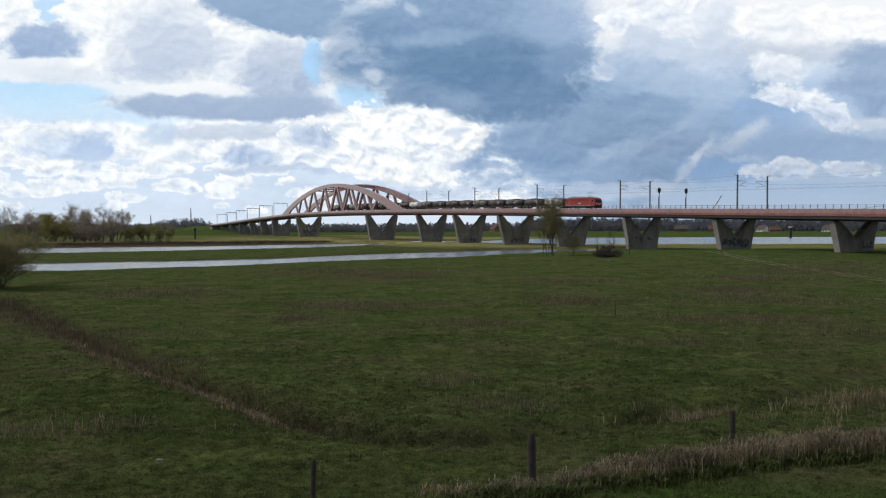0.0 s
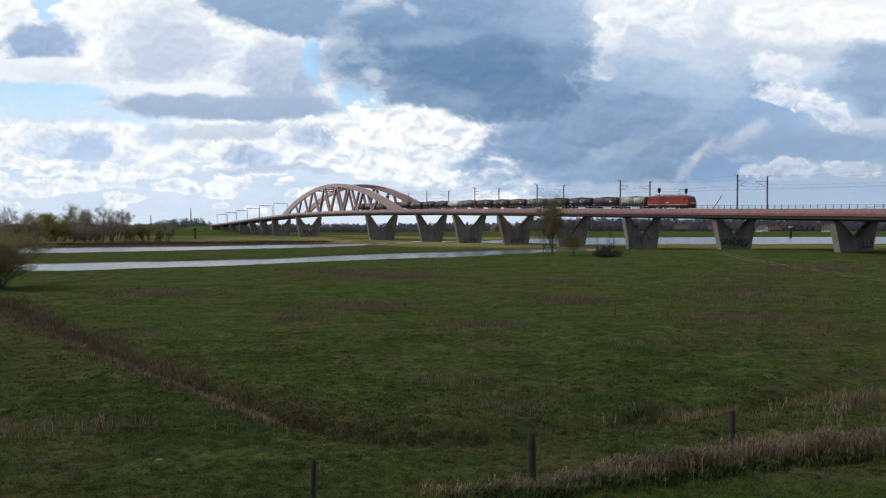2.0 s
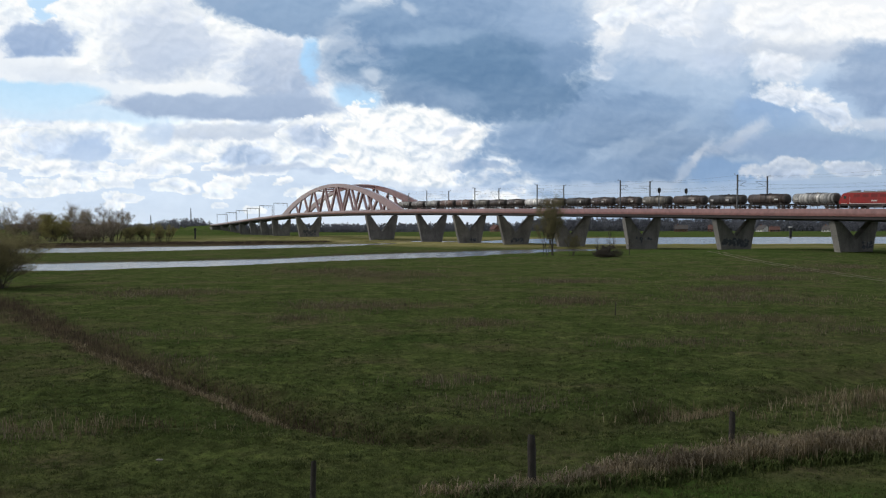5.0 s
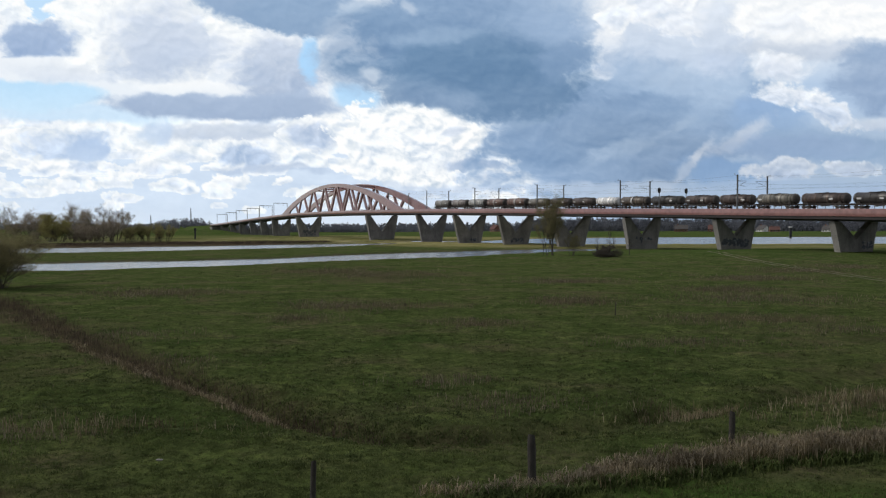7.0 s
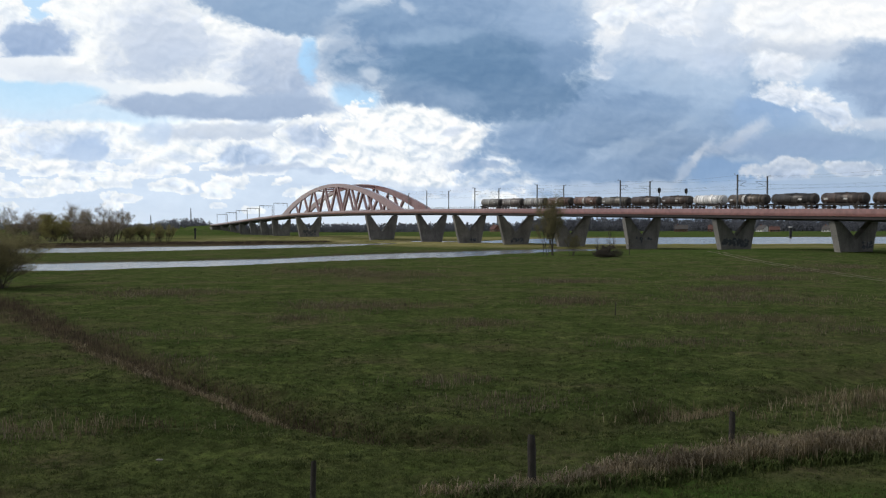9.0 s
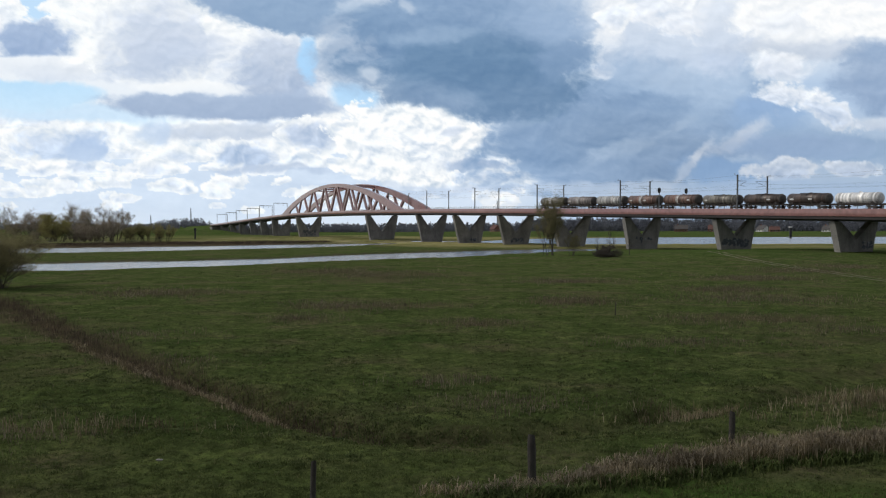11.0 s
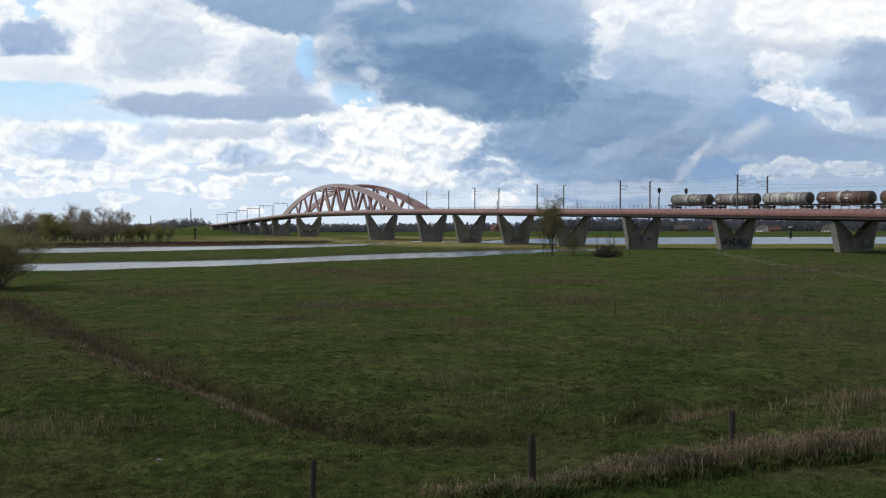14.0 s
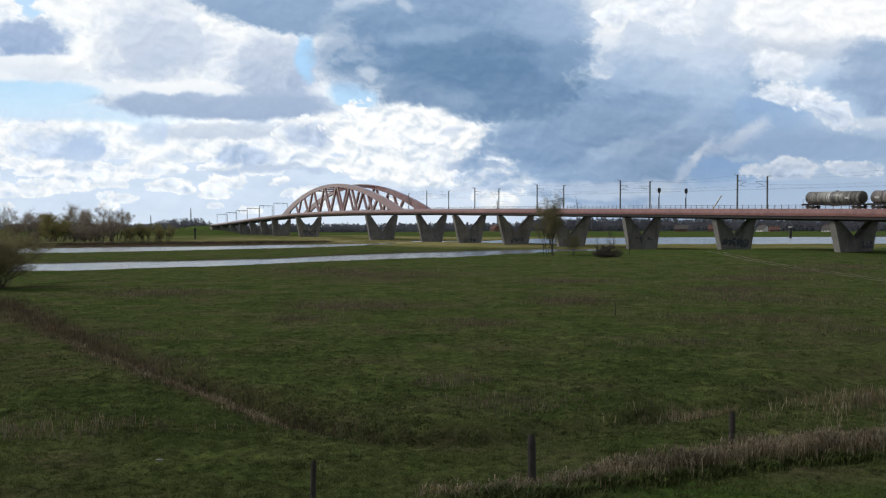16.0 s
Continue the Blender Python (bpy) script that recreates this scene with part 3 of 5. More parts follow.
    part("roof_busbar", rod(bmesh.new(), (-6.0, 0.3, 4.3), (6.0, 0.3, 4.3), 0.03, n=6), WIRE, loco)
    for x, up in ((-6.4, 0.12), (4.6, 1.45)):
        bm = bmesh.new()
        d = 1 if x < 0 else -1
        for y in (-0.5, 0.5):
            rod(bm, (x, y, 4.12), (x + d * 1.5, y * 0.6, 4.2 + up * 0.5), 0.035, n=6)
            rod(bm, (x + d * 1.5, y * 0.6, 4.2 + up * 0.5), (x + d * 0.1, y * 0.8, 4.2 + up), 0.03, n=6)
        rod(bm, (x + d * 0.1, -0.95, 4.2 + up), (x + d * 0.1, 0.95, 4.2 + up), 0.04, n=6)
        part("pantograph", bm, DARKFRAME, loco, "raised pantograph" if up > 1 else "lowered pantograph")
    for x in (-5.0, 5.0):
        bogie(loco, x, 2.9, 0.6)
    part("transformer_case", box(bmesh.new(), -2.2, 2.2, -1.3, 1.3, 0.35, 0.95, 0.05), DARKFRAME, loco)
    buffers(loco, L + 0.35)
    return loco


LENGTHS = [15.05, 15.05, 15.05, 15.05, 14.65, 13.65, 14.25, 15.65, 15.45, 13.85, 14.45, 14.85, 15.85, 17.3, 17.45, 17.35, 17.75, 18.4]
PAINTS = ["silver", "brown", "black", "brown", "cream", "brown", "brown", "black", "olive", "white", "brown", "brown", "cream", "rust", "rust", "silver",
          "pinkgrey", "grey"]
loco = locomotive()
VEHICLES = [(loco, 9.9)]
_back = 19.8
for _k, (_l, _p) in enumerate(zip(LENGTHS, PAINTS)):
    _long = _l > 16.5
    VEHICLES.append((tank_wagon(_l, _p, 8 if _long else 4, not _long and _k not in (9,), [(-0.75,), (0.55,), (-0.7, 0.2), (0.4,)][_k % 4]), _back + _l / 2))
    _back += _l
TRACK_Q = 2.1


def front_at(t):
    """How far along the bridge the train's nose is."""
    return 100.5 - 23.25 * t - 0.062 * t * t


def vehicle_pose(s):
    z = deck_z(s) - 0.08
    slope = math.degrees(math.atan((deck_z(s + 6) - deck_z(s - 6)) / 12))
    return Matrix.Translation(at_bridge(s, TRACK_Q, z)) @ pose(0, 0, 0, 0, 0, BTURN + 180) @ pose(0, 0, 0, 0, slope, 0)


def motions():
    for ob, back in VEHICLES:
        walk(ob, [(t, vehicle_pose(front_at(t) + back)) for t in [k * 0.8 for k in range(21)]])
    drift = Vector((0.268, 0.962, 0.045)) * -62.0
    walk(sky_sheet, [(t, Matrix.Translation(drift * (t / 16.0 - 0.5))) for t in (0.0, 4.0, 8.0, 12.0, 16.0)])


# ---- land ----
def channel(x, y, xs, near, far):
    """1 inside a strip of water whose near and far banks are given over x, falling to 0 outside."""
    n, f = np.interp(x, xs, near), np.interp(x, xs, far)
    mid, half = (n + f) / 2, (f - n) / 2
    wob = 1.5 * np.sin(x * 0.11) + 0.8 * np.sin(x * 0.31 + 1)
    d = half - np.abs(y + wob - mid)
    return np.clip(d / 4.0 + 0.5, 0, 1) * (half > 0.3)


DITCH_X = np.array([-90, -41, -26.6, -17.2, -12.1, -8.4, -5.5, -4.0, -2.0, 0.5, 4.25, 8.0, 12.0, 20.0])
DITCH_Y = np.array([130, 81, 60, 46, 38.9, 33.8, 29.8, 27.6, 26.2, 25.4, 26.9, 29.2, 31.5, 39.3])


def ditch_distance(x, y):
    best = np.full(np.shape(x), 1e9)
    for i in range(len(DITCH_X) - 1):
        ax, ay, bx, by = DITCH_X[i], DITCH_Y[i], DITCH_X[i + 1], DITCH_Y[i + 1]
        k = np.clip(((x - ax) * (bx - ax) + (y - ay) * (by - ay)) / ((bx - ax) ** 2 + (by - ay) ** 2), 0, 1)
        best = np.minimum(best, np.hypot(x - ax - k * (bx - ax), y - ay - k * (by - ay)))
    return best


def value_noise(x, y, seed=0):
    """Smooth noise, -1 to 1, on arrays."""
    xi, yi = np.floor(x).astype(np.int64), np.floor(y).astype(np.int64)
    fx, fy = x - xi, y - yi
    fx, fy = fx * fx * fx * (fx * (fx * 6 - 15) + 10), fy * fy * fy * (fy * (fy * 6 - 15) + 10)

    def h(a, b):
        n = (a * 374761393 + b * 668265263 + seed * 974634777) & 0xFFFFFFFF
        n = ((n ^ (n >> 13)) * 1274126177) & 0xFFFFFFFF
        return ((n ^ (n >> 16)) & 0xFFFF) / 32767.5 - 1
    a = h(xi, yi) * (1 - fx) + h(xi + 1, yi) * fx
    b = h(xi, yi + 1) * (1 - fx) + h(xi + 1, yi + 1) * fx
    return a * (1 - fy) + b * fy


def fbm(x, y, octaves=5, gain=0.5, seed=0):
    total, amp, norm = 0.0, 1.0, 0.0
    for k in range(octaves):
        total = total + amp * value_noise(x * 2 ** k + 17.3 * k, y * 2 ** k - 9.1 * k, seed + k)
        norm += amp
        amp *= gain
    return total / norm


def land_z(x, y):
    """Height of the land: dike under the camera, flood plain, ditch, banks, water beds, far dikes."""
    x, y = np.asarray(x, float), np.asarray(y, float)
    dike = np.interp(y, [-60, -14, -4, 2.5, 15.5, 17.5, 60], [0, 0.5, 5.3, 5.3, 1.15, 1.05, 0.0])
    lift = 0.018 * np.clip(x - 2, 0, 30) * np.interp(y, [15, 18, 24, 60], [0.6, 1, 0.6, 0])
    z = dike + lift
    z = z + 0.09 * fbm(x * 0.35, y * 0.35, 4, 0.6, 3) * np.interp(y, [10, 20, 400], [0.5, 1, 3])
    z = z + 0.12 * (np.abs(fbm(x * 0.9, y * 0.9, 3, 0.55, 13)) * 2.2 - 0.5) * np.interp(y, [12, 18, 60, 110], [0.3, 1, 1, 0])
    z = z - 0.72 * np.exp(-(ditch_distance(x, y) / 0.8) ** 2) * np.interp(x, [-2, 4, 22], [1, 0.55, 0.5])
    # raised ground by the eastern piers
    z = z + 1.4 * np.exp(-((x - 95) / 50) ** 2 - ((y - 215) / 38) ** 2)
    # far bank: dikes at the foot of the woods
    z = z + np.interp(y + 0.12 * x, [640, 690, 740, 760, 1000, 5000], [0, 0, 2.6, 3.0, 1.5, 0.0]) * np.interp(x, [-80, 40], [0, 1])
    s = (x - BX) * ALONG.x + (y - BY) * ALONG.y
    q = np.abs((x - BX) * SOUTH.x + (y - BY) * SOUTH.y)
    bank = np.clip(np.interp(s, _fs, _fz) - 0.9 - np.clip(q - 8.5, 0, None) / 2.4, 0, None) * np.interp(s, [812, 838], [0, 1])
    dike_w = np.interp(y - 0.25 * (x + 280), [800, 818, 824, 850], [0, 4.6, 4.6, 0]) * np.interp(x, [-460, -400, -215, -190], [0, 1, 1, 0])
    z = np.maximum(z, np.maximum(bank, dike_w))
    wet = np.maximum.reduce([
        channel(x, y, [-160, -81, -61, -41, -22, 2, 18, 36, 48, 54], [116, 133, 143, 161, 183, 206, 229, 251, 262, 276], [140, 179, 190, 207, 236, 264, 282, 294, 296, 282]),
        channel(x, y, [-260, -143, -115, -86, -50, -22, -18], [160, 214, 234, 255, 297, 354, 384], [235, 306, 328, 347, 383, 404, 388]),
        channel(x, y, [14, 22, 60, 110, 200, 600], [410, 392, 356, 362, 372, 380], [440, 470, 560, 600, 646, 720]),
        channel(x, y, [-420, -250, -120, -60], [395, 430, 470, 500], [402, 441, 482, 506]),
        channel(x, y, [-75, -60, 0, 40, 60], [505, 478, 432, 412, 410], [520, 500, 462, 440, 425])])
    return z * (1 - 0.9 * wet) - 1.5 * wet


def graded(parts):
    out = []
    for a, b, step in parts:
        out.extend(np.arange(a, b, step))
    return np.array(out + [parts[-1][1]])


def grass_material():
    """Spring meadow: two greens, straw-coloured and brown patches at several sizes, sunlit banks painted in, fine
    relief.
    """
    m = bpy.data.materials.new("meadow_grass")
    m.use_nodes = True
    nt = m.node_tree
    bsdf = nt.nodes["Principled BSDF"]
    tc = nt.nodes.new("ShaderNodeTexCoord").outputs["Object"]
    col = ramp(nt, noise_tex(nt, tc, 0.16, 6, 0.62), [(0.34, (0.048, 0.074, 0.024, 1)), (0.47, (0.074, 0.100, 0.034, 1)), (0.56, (0.084, 0.104, 0.040, 1)), (0.68, (0.106, 0.100, 0.056, 1))])
    clump = ramp(nt, noise_tex(nt, tc, 2.3, 6, 0.7), [(0.34, (0.34, 0.34, 0.33, 1)), (0.45, (0.86, 0.86, 0.86, 1)), (0.70, (1.42, 1.40, 1.25, 1))])
    col = mixed(nt, 1.0, col, clump, "MULTIPLY")
    broad = ramp(nt, noise_tex(nt, tc, 0.55, 7, 0.74), [(0.36, (0.66, 0.68, 0.66, 1)), (0.5, (1.0, 1.0, 1.0, 1)), (0.64, (1.4, 1.35, 1.28, 1))])
    col = mixed(nt, 1.0, col, broad, "MULTIPLY")
    fine = ramp(nt, noise_tex(nt, tc, 14.0, 4, 0.7), [(0.3, (0.62, 0.62, 0.62, 1)), (0.7, (1.3, 1.3, 1.25, 1))])
    col = mixed(nt, 1.0, col, fine, "MULTIPLY")
    straw = ramp(nt, noise_tex(nt, tc, 0.06, 8, 0.72), [(0.52, (0, 0, 0, 1)), (0.68, (0.65, 0.65, 0.65, 1))])
    col = mixed(nt, straw, col, (0.115, 0.092, 0.058, 1))
    att = nt.nodes.new("ShaderNodeAttribute")
    att.attribute_name = "dry"
    col = mixed(nt, att.outputs["Fac"], col, (0.085, 0.064, 0.042, 1))
    lush = nt.nodes.new("ShaderNodeAttribute")
    lush.attribute_name = "lush"
    col = mixed(nt, lush.outputs["Fac"], col, (0.058, 0.102, 0.024, 1))
    mud = nt.nodes.new("ShaderNodeAttribute")
    mud.attribute_name = "mud"
    col = mixed(nt, mud.outputs["Fac"], col, (0.10, 0.085, 0.065, 1))
    # straw attribute: sunlight on the banks, painted as bright straw and yellow-green
    st = nt.nodes.new("ShaderNodeAttribute")
    st.attribute_name = "straw"
    sunlit_dapple = ramp(nt, noise_tex(nt, tc, 0.07, 6, 0.65, (0.5, 1.5, 1)), [(0.35, (0.13, 0.14, 0.045, 1)), (0.5, (0.28, 0.25, 0.105, 1)), (0.64, (0.38, 0.33, 0.19, 1))])
    col = mixed(nt, st.outputs["Fac"], col, sunlit_dapple)
    nt.links.new(col, bsdf.inputs["Base Color"])
    bsdf.inputs["Roughness"].default_value = 0.95
    bsdf.inputs["Specular IOR Level"].default_value = 0.0
    b = nt.nodes.new("ShaderNodeBump")
    b.inputs["Strength"].default_value, b.inputs["Distance"].default_value = 1.0, 0.30
    nt.links.new(noise_tex(nt, tc, 3.6, 6, 0.7), b.inputs["Height"])
    nt.links.new(b.outputs["Normal"], bsdf.inputs["Normal"])
    return m


GRASS = grass_material()


# withered patches: middle x, y and half-widths across and along
WITHERED = [(22.5, 66, 6.5, 3.0), (32, 97, 6.0, 3.0), (12, 82, 3.6, 3.0), (70, 153, 5.0, 5.0), (-9, 128, 9.0, 9.0), (-19, 138, 7.0, 7.0), (-11.2, 66, 2.2, 1.6),
            (-7, 77, 6.0, 3.2), (2.4, 63, 3.2, 1.6), (42, 118, 7.0, 4.0), (16, 112, 6.0, 3.0), (-30, 92, 6.0, 4.0), (56, 140, 7.0, 6.0), (-34, 66, 4.0, 2.0)]


def withered(x, y):
    best = np.zeros(np.shape(x))
    for cx, cy, sx, sy in WITHERED:
        best = np.maximum(best, np.exp(-((x - cx) / sx) ** 2 - ((y - cy) / sy) ** 2))
    return best


def build_ground():
    xs = graded([(-4800, -600, 300), (-600, -200, 10), (-200, -30, 2.5), (-30, -14, 0.6), (-14, 16, 0.32), (16, 30, 0.6), (30, 220, 2.5), (220, 600, 10), (600, 4800, 300)])
    ys = graded([(-900, -40, 60), (-40, 14, 2), (14, 36, 0.3), (36, 45, 0.5), (45, 120, 1.0), (120, 480, 2.0), (480, 1100, 6), (1100, 2000, 60), (2000, 4900, 290)])
    X, Y = np.meshgrid(xs, ys)
    Z = land_z(X, Y)
    nx, ny = len(xs), len(ys)
    me = bpy.data.meshes.new("ground")
    idx = np.arange(nx * ny).reshape(ny, nx)
    quads = np.stack([idx[:-1, :-1], idx[:-1, 1:], idx[1:, 1:], idx[1:, :-1]], axis=-1).reshape(-1, 4)
    me.from_pydata(np.stack([X, Y, Z], -1).reshape(-1, 3).tolist(), [], quads.tolist())
    me.materials.append(GRASS)
    me.shade_smooth()
    n = fbm(X * 0.5, Y * 0.5, 4, 0.6, 8)
    dry = np.clip(1.0 - (ditch_distance(X, Y) + 0.5 * n - 0.9) / 0.9, 0, 1) * np.interp(X, [-30, -12, -3, 3, 10], [0.8, 0.5, 0.4, 0.3, 0.1])
    dry = np.maximum(dry, 0.5 * np.clip(withered(X, Y) * (1.1 + 1.6 * fbm(X * 0.25, Y * 0.25, 4, 0.6, 58)), 0, 1))
    edge = np.interp(X, [-260, -143, -115, -86, -50, -22], [235, 306, 328, 347, 383, 404])
    dry = np.maximum(dry, np.interp(Y - edge, [-4, 2, 55, 80], [0, 0.95, 0.9, 0]) * np.interp(X, [-70, -40], [1, 0]))
    # where the ground by the bridge is coloured brighter to stand for sunlight
    straw = np.interp(Y - np.interp(X, [-60, -30, 0, 20], [383, 340, 283, 283]), [-4, 12, 60, 200, 300, 360], [0, 0.5, 0.9, 1, 0.8, 0]) * np.interp(X, [-420, -150, -70, 50, 90, 300], [0.2, 0.4, 1, 1, 0.75, 0.6]) * np.clip(0.85 + 1.2 * fbm(X * 0.018, Y * 0.05, 5, 0.6, 66) + 0.4 * n, 0, 1)
    lush = np.interp(Y + 0.3 * X, [10, 21.5, 24], [1, 0.9, 0]) * (Y < 22.0 + 0.06 * X) * np.interp(X, [2, 5], [0, 1])
    far = np.interp(Y, [560, 640, 900], [0, 0.4, 0.4]) * np.interp(X, [-420, -330], [0.4, 1])
    lush = np.maximum(lush, far)
    lush = np.maximum(lush, 0.6 * np.exp(-((X - 80) / 60) ** 2 - ((Y - 225) / 28) ** 2))
    mud = np.clip((-0.12 - Z) / 0.4, 0, 1)
    for key, vals in (("dry", dry), ("lush", lush), ("mud", mud), ("straw", straw)):
        a = me.attributes.new(key, "FLOAT", "POINT")
        a.data.foreach_set("value", np.clip(vals, 0, 1).astype(np.float32).ravel())
    return tagged(new("ground", me), "flat rough spring pasture with straw-coloured patches and a ditch", "ground", kind="structure")


ground = build_ground()


def build_water():
    m = bpy.data.materials.new("river_water")
    m.use_nodes = True
    nt = m.node_tree
    bsdf = nt.nodes["Principled BSDF"]
    bsdf.inputs["Base Color"].default_value = (0.12, 0.125, 0.12, 1)
    bsdf.inputs["Roughness"].default_value = 0.22
    bsdf.inputs["IOR"].default_value = 1.33
    tc = nt.nodes.new("ShaderNodeTexCoord").outputs["Object"]
    b = nt.nodes.new("ShaderNodeBump")
    b.inputs["Strength"].default_value, b.inputs["Distance"].default_value = 0.3, 0.12
    nt.links.new(noise_tex(nt, tc, 1.1, 5, 0.6, (0.6, 1.4, 1)), b.inputs["Height"])
    nt.links.new(b.outputs["Normal"], bsdf.inputs["Normal"])
    me = mesh_of("water", [(-900, 90, -0.5), (900, 90, -0.5), (900, 740, -0.5), (-900, 740, -0.5)], [(0, 1, 2, 3)], m)
    tagged(new("water", me), "pale rippled flood water lying in channels", "water", kind="structure")


build_water()


# ---- sky: a far sheet of broken cumulus ----
def swirl(x, y, seed=0):
    """Gradient noise, about -1 to 1."""
    xi, yi = np.floor(x).astype(np.int64), np.floor(y).astype(np.int64)
    fx, fy = x - xi, y - yi
    wx, wy = fx * fx * fx * (fx * (fx * 6 - 15) + 10), fy * fy * fy * (fy * (fy * 6 - 15) + 10)

    def g(a, b, dx, dy):
        n = (a * 374761393 + b * 668265263 + seed * 974634777) & 0xFFFFFFFF
        n = ((n ^ (n >> 13)) * 1274126177) & 0xFFFFFFFF
        t = ((n ^ (n >> 16)) & 0xFFFF) * (math.tau / 65536)
        return np.cos(t) * dx + np.sin(t) * dy
    a = g(xi, yi, fx, fy) * (1 - wx) + g(xi + 1, yi, fx - 1, fy) * wx
    b = g(xi, yi + 1, fx, fy - 1) * (1 - wx) + g(xi + 1, yi + 1, fx - 1, fy - 1) * wx
    return 1.5 * (a * (1 - wy) + b * wy)


def drifts(x, y, octaves=5, gain=0.55, seed=0, folded=False):
    """Layered gradient noise, each layer turned against the last."""
    total, amp, norm = 0.0, 1.0, 0.0
    for k in range(octaves):
        n = swirl(x + 7.7 * k, y - 3.1 * k, seed + k)
        total = total + amp * ((2 * np.abs(n) - 0.6) if folded else n)
        norm += amp
        amp *= gain
        x, y = (x * 0.8 - y * 0.6) * 2.03, (x * 0.6 + y * 0.8) * 2.03
    return total / norm


def srgb(r, g, b):
    return np.array([r, g, b], float)


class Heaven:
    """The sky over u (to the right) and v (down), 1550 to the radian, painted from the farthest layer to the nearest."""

    def __init__(self, u, v):
        self.u, self.v = u, v
        self.uu = u + 30 * drifts(u / 130, v / 90, 5, 0.55, 21) + 3 * drifts(u / 22, v / 18, 3, 0.6, 22)
        self.vv = v + 17 * drifts(u / 120, v / 80, 5, 0.55, 31) + 2.4 * drifts(u / 22, v / 18, 3, 0.6, 32)
        self.coarse = drifts(self.uu / 85, self.vv / 66, 6, 0.60, 41, True)
        self.fine = drifts(self.uu / 34, self.vv / 27, 5, 0.66, 61, True)
        self.soft = drifts(self.uu / 110, self.vv / 62, 6, 0.56, 45)
        self.streak = drifts(self.uu / 190, self.vv / 36, 6, 0.58, 47)
        body = drifts(self.uu / 60, self.vv / 46, 4, 0.5, 71, True)
        self.relief = np.clip((body - drifts((self.uu + 4) / 60, (self.vv + 8) / 46, 4, 0.5, 71, True)) * 1.7, -1, 1)
        low = np.clip((v - 60) / 320, 0, 1)[..., None]
        self.img = srgb(244, 247, 251) * (1 - low) + srgb(222, 234, 248) * low
        east = np.clip((u - 850) / 250, 0, 1)[..., None] * np.clip((v - 60) / 90, 0, 1)[..., None]
        self.img = self.img * (1 - east) + srgb(182, 204, 230) * east

    def lay(self, mask, colour):
        k = np.clip(mask, 0, 1)[..., None]
        self.img = self.img * (1 - k) + colour * k

    def oval(self, x, y, a, b, turn):
        c, s = math.cos(radians(turn)), math.sin(radians(turn))
        dx, dy = self.uu - x, self.vv - y
        return (dx * c + dy * s) / a, (-dx * s + dy * c) / b

    def cumulus(self, x, y, a, b, core, base=None, turn=0.0, amount=1.0, rim=(254, 255, 255), depth=0.55, edge=0.16, rough=0.75, foot=None, puffy=1.0):
        """A heaped cloud: bright billowing rim, greyer towards its thick middle and its base, cut flat at the height foot."""
        p, q = self.oval(x, y, a, b, turn)
        d = 1.0 - np.sqrt(p * p + q * q) + rough * (0.16 + 0.72 * self.coarse + 0.28 * self.fine)
        if foot is not None:
            d = np.minimum(d, (foot - self.v + 5 * self.streak + 3 * self.fine) / b * 2.2)
        k = np.clip(d / edge, 0, 1)
        k = k * k * (3 - 2 * k) * amount
        t = np.clip((d - 0.10) / depth + 0.42 * self.soft, 0, 1)[..., None]
        g = np.clip(0.5 + 0.6 * q + 0.35 * self.soft, 0, 1)[..., None]
        inner = srgb(*core) * (1 - g) + srgb(*(base or core)) * g
        col = srgb(*rim) * (1 - t) + inner * t
        sh = (puffy * (17 * self.relief + 9 * np.clip(self.coarse, -0.6, 0.5) + 13 * np.clip(self.fine, -0.6, 0.3) + 1))[..., None]
        self.lay(k, col + np.where(sh < 0, sh * srgb(1.3, 1.0, 0.66), sh))

    def bank(self, x, y, a, b, top, base=None, turn=0.0, amount=1.0, edge=0.6, rough=0.6, grain=9.0):
        """A soft-edged sheet of cloud or rain, or a gap of clear blue."""
        p, q = self.oval(x, y, a, b, turn)
        d = 1.0 - np.sqrt(p * p + q * q) + 0.4 * edge + rough * (0.08 + 0.8 * self.soft + 0.28 * self.fine)
        k = np.clip(d / edge, 0, 1)
        k = k * k * (3 - 2 * k) * amount
        g = np.clip(0.5 + 0.5 * q + 0.3 * self.soft, 0, 1)[..., None]
        col = srgb(*top) * (1 - g) + srgb(*(base or top)) * g
        self.lay(k, col + (grain * (self.streak + 0.5 * self.soft + 0.35 * self.relief))[..., None] * srgb(1.15, 1.0, 0.8))


def far_heaps(h):
    """Many small far heaps in rows above the western horizon."""
    h.bank(330, 300, 620, 95, (214, 228, 246), (208, 224, 244), 0, 0.9, 0.5, 0.5, 10)
    rng = random.Random(12)
    for k in range(200):
        v = 374 - 165 * rng.random() ** 0.8
        u = rng.uniform(-140, 930)
        a = rng.uniform(20, 54) * (0.45 + (374 - v) / 170)
        core = rng.choice(((252, 253, 255), (248, 250, 254), (236, 243, 251)))
        h.cumulus(u, v, a, a * rng.uniform(0.34, 0.52), core, rng.choice(((224, 234, 247), (204, 218, 239), (190, 207, 233))), 0, rng.uniform(0.7, 1.0), depth=0.9,
                  edge=0.13, rough=0.95, foot=v + a * 0.3, puffy=1.3)


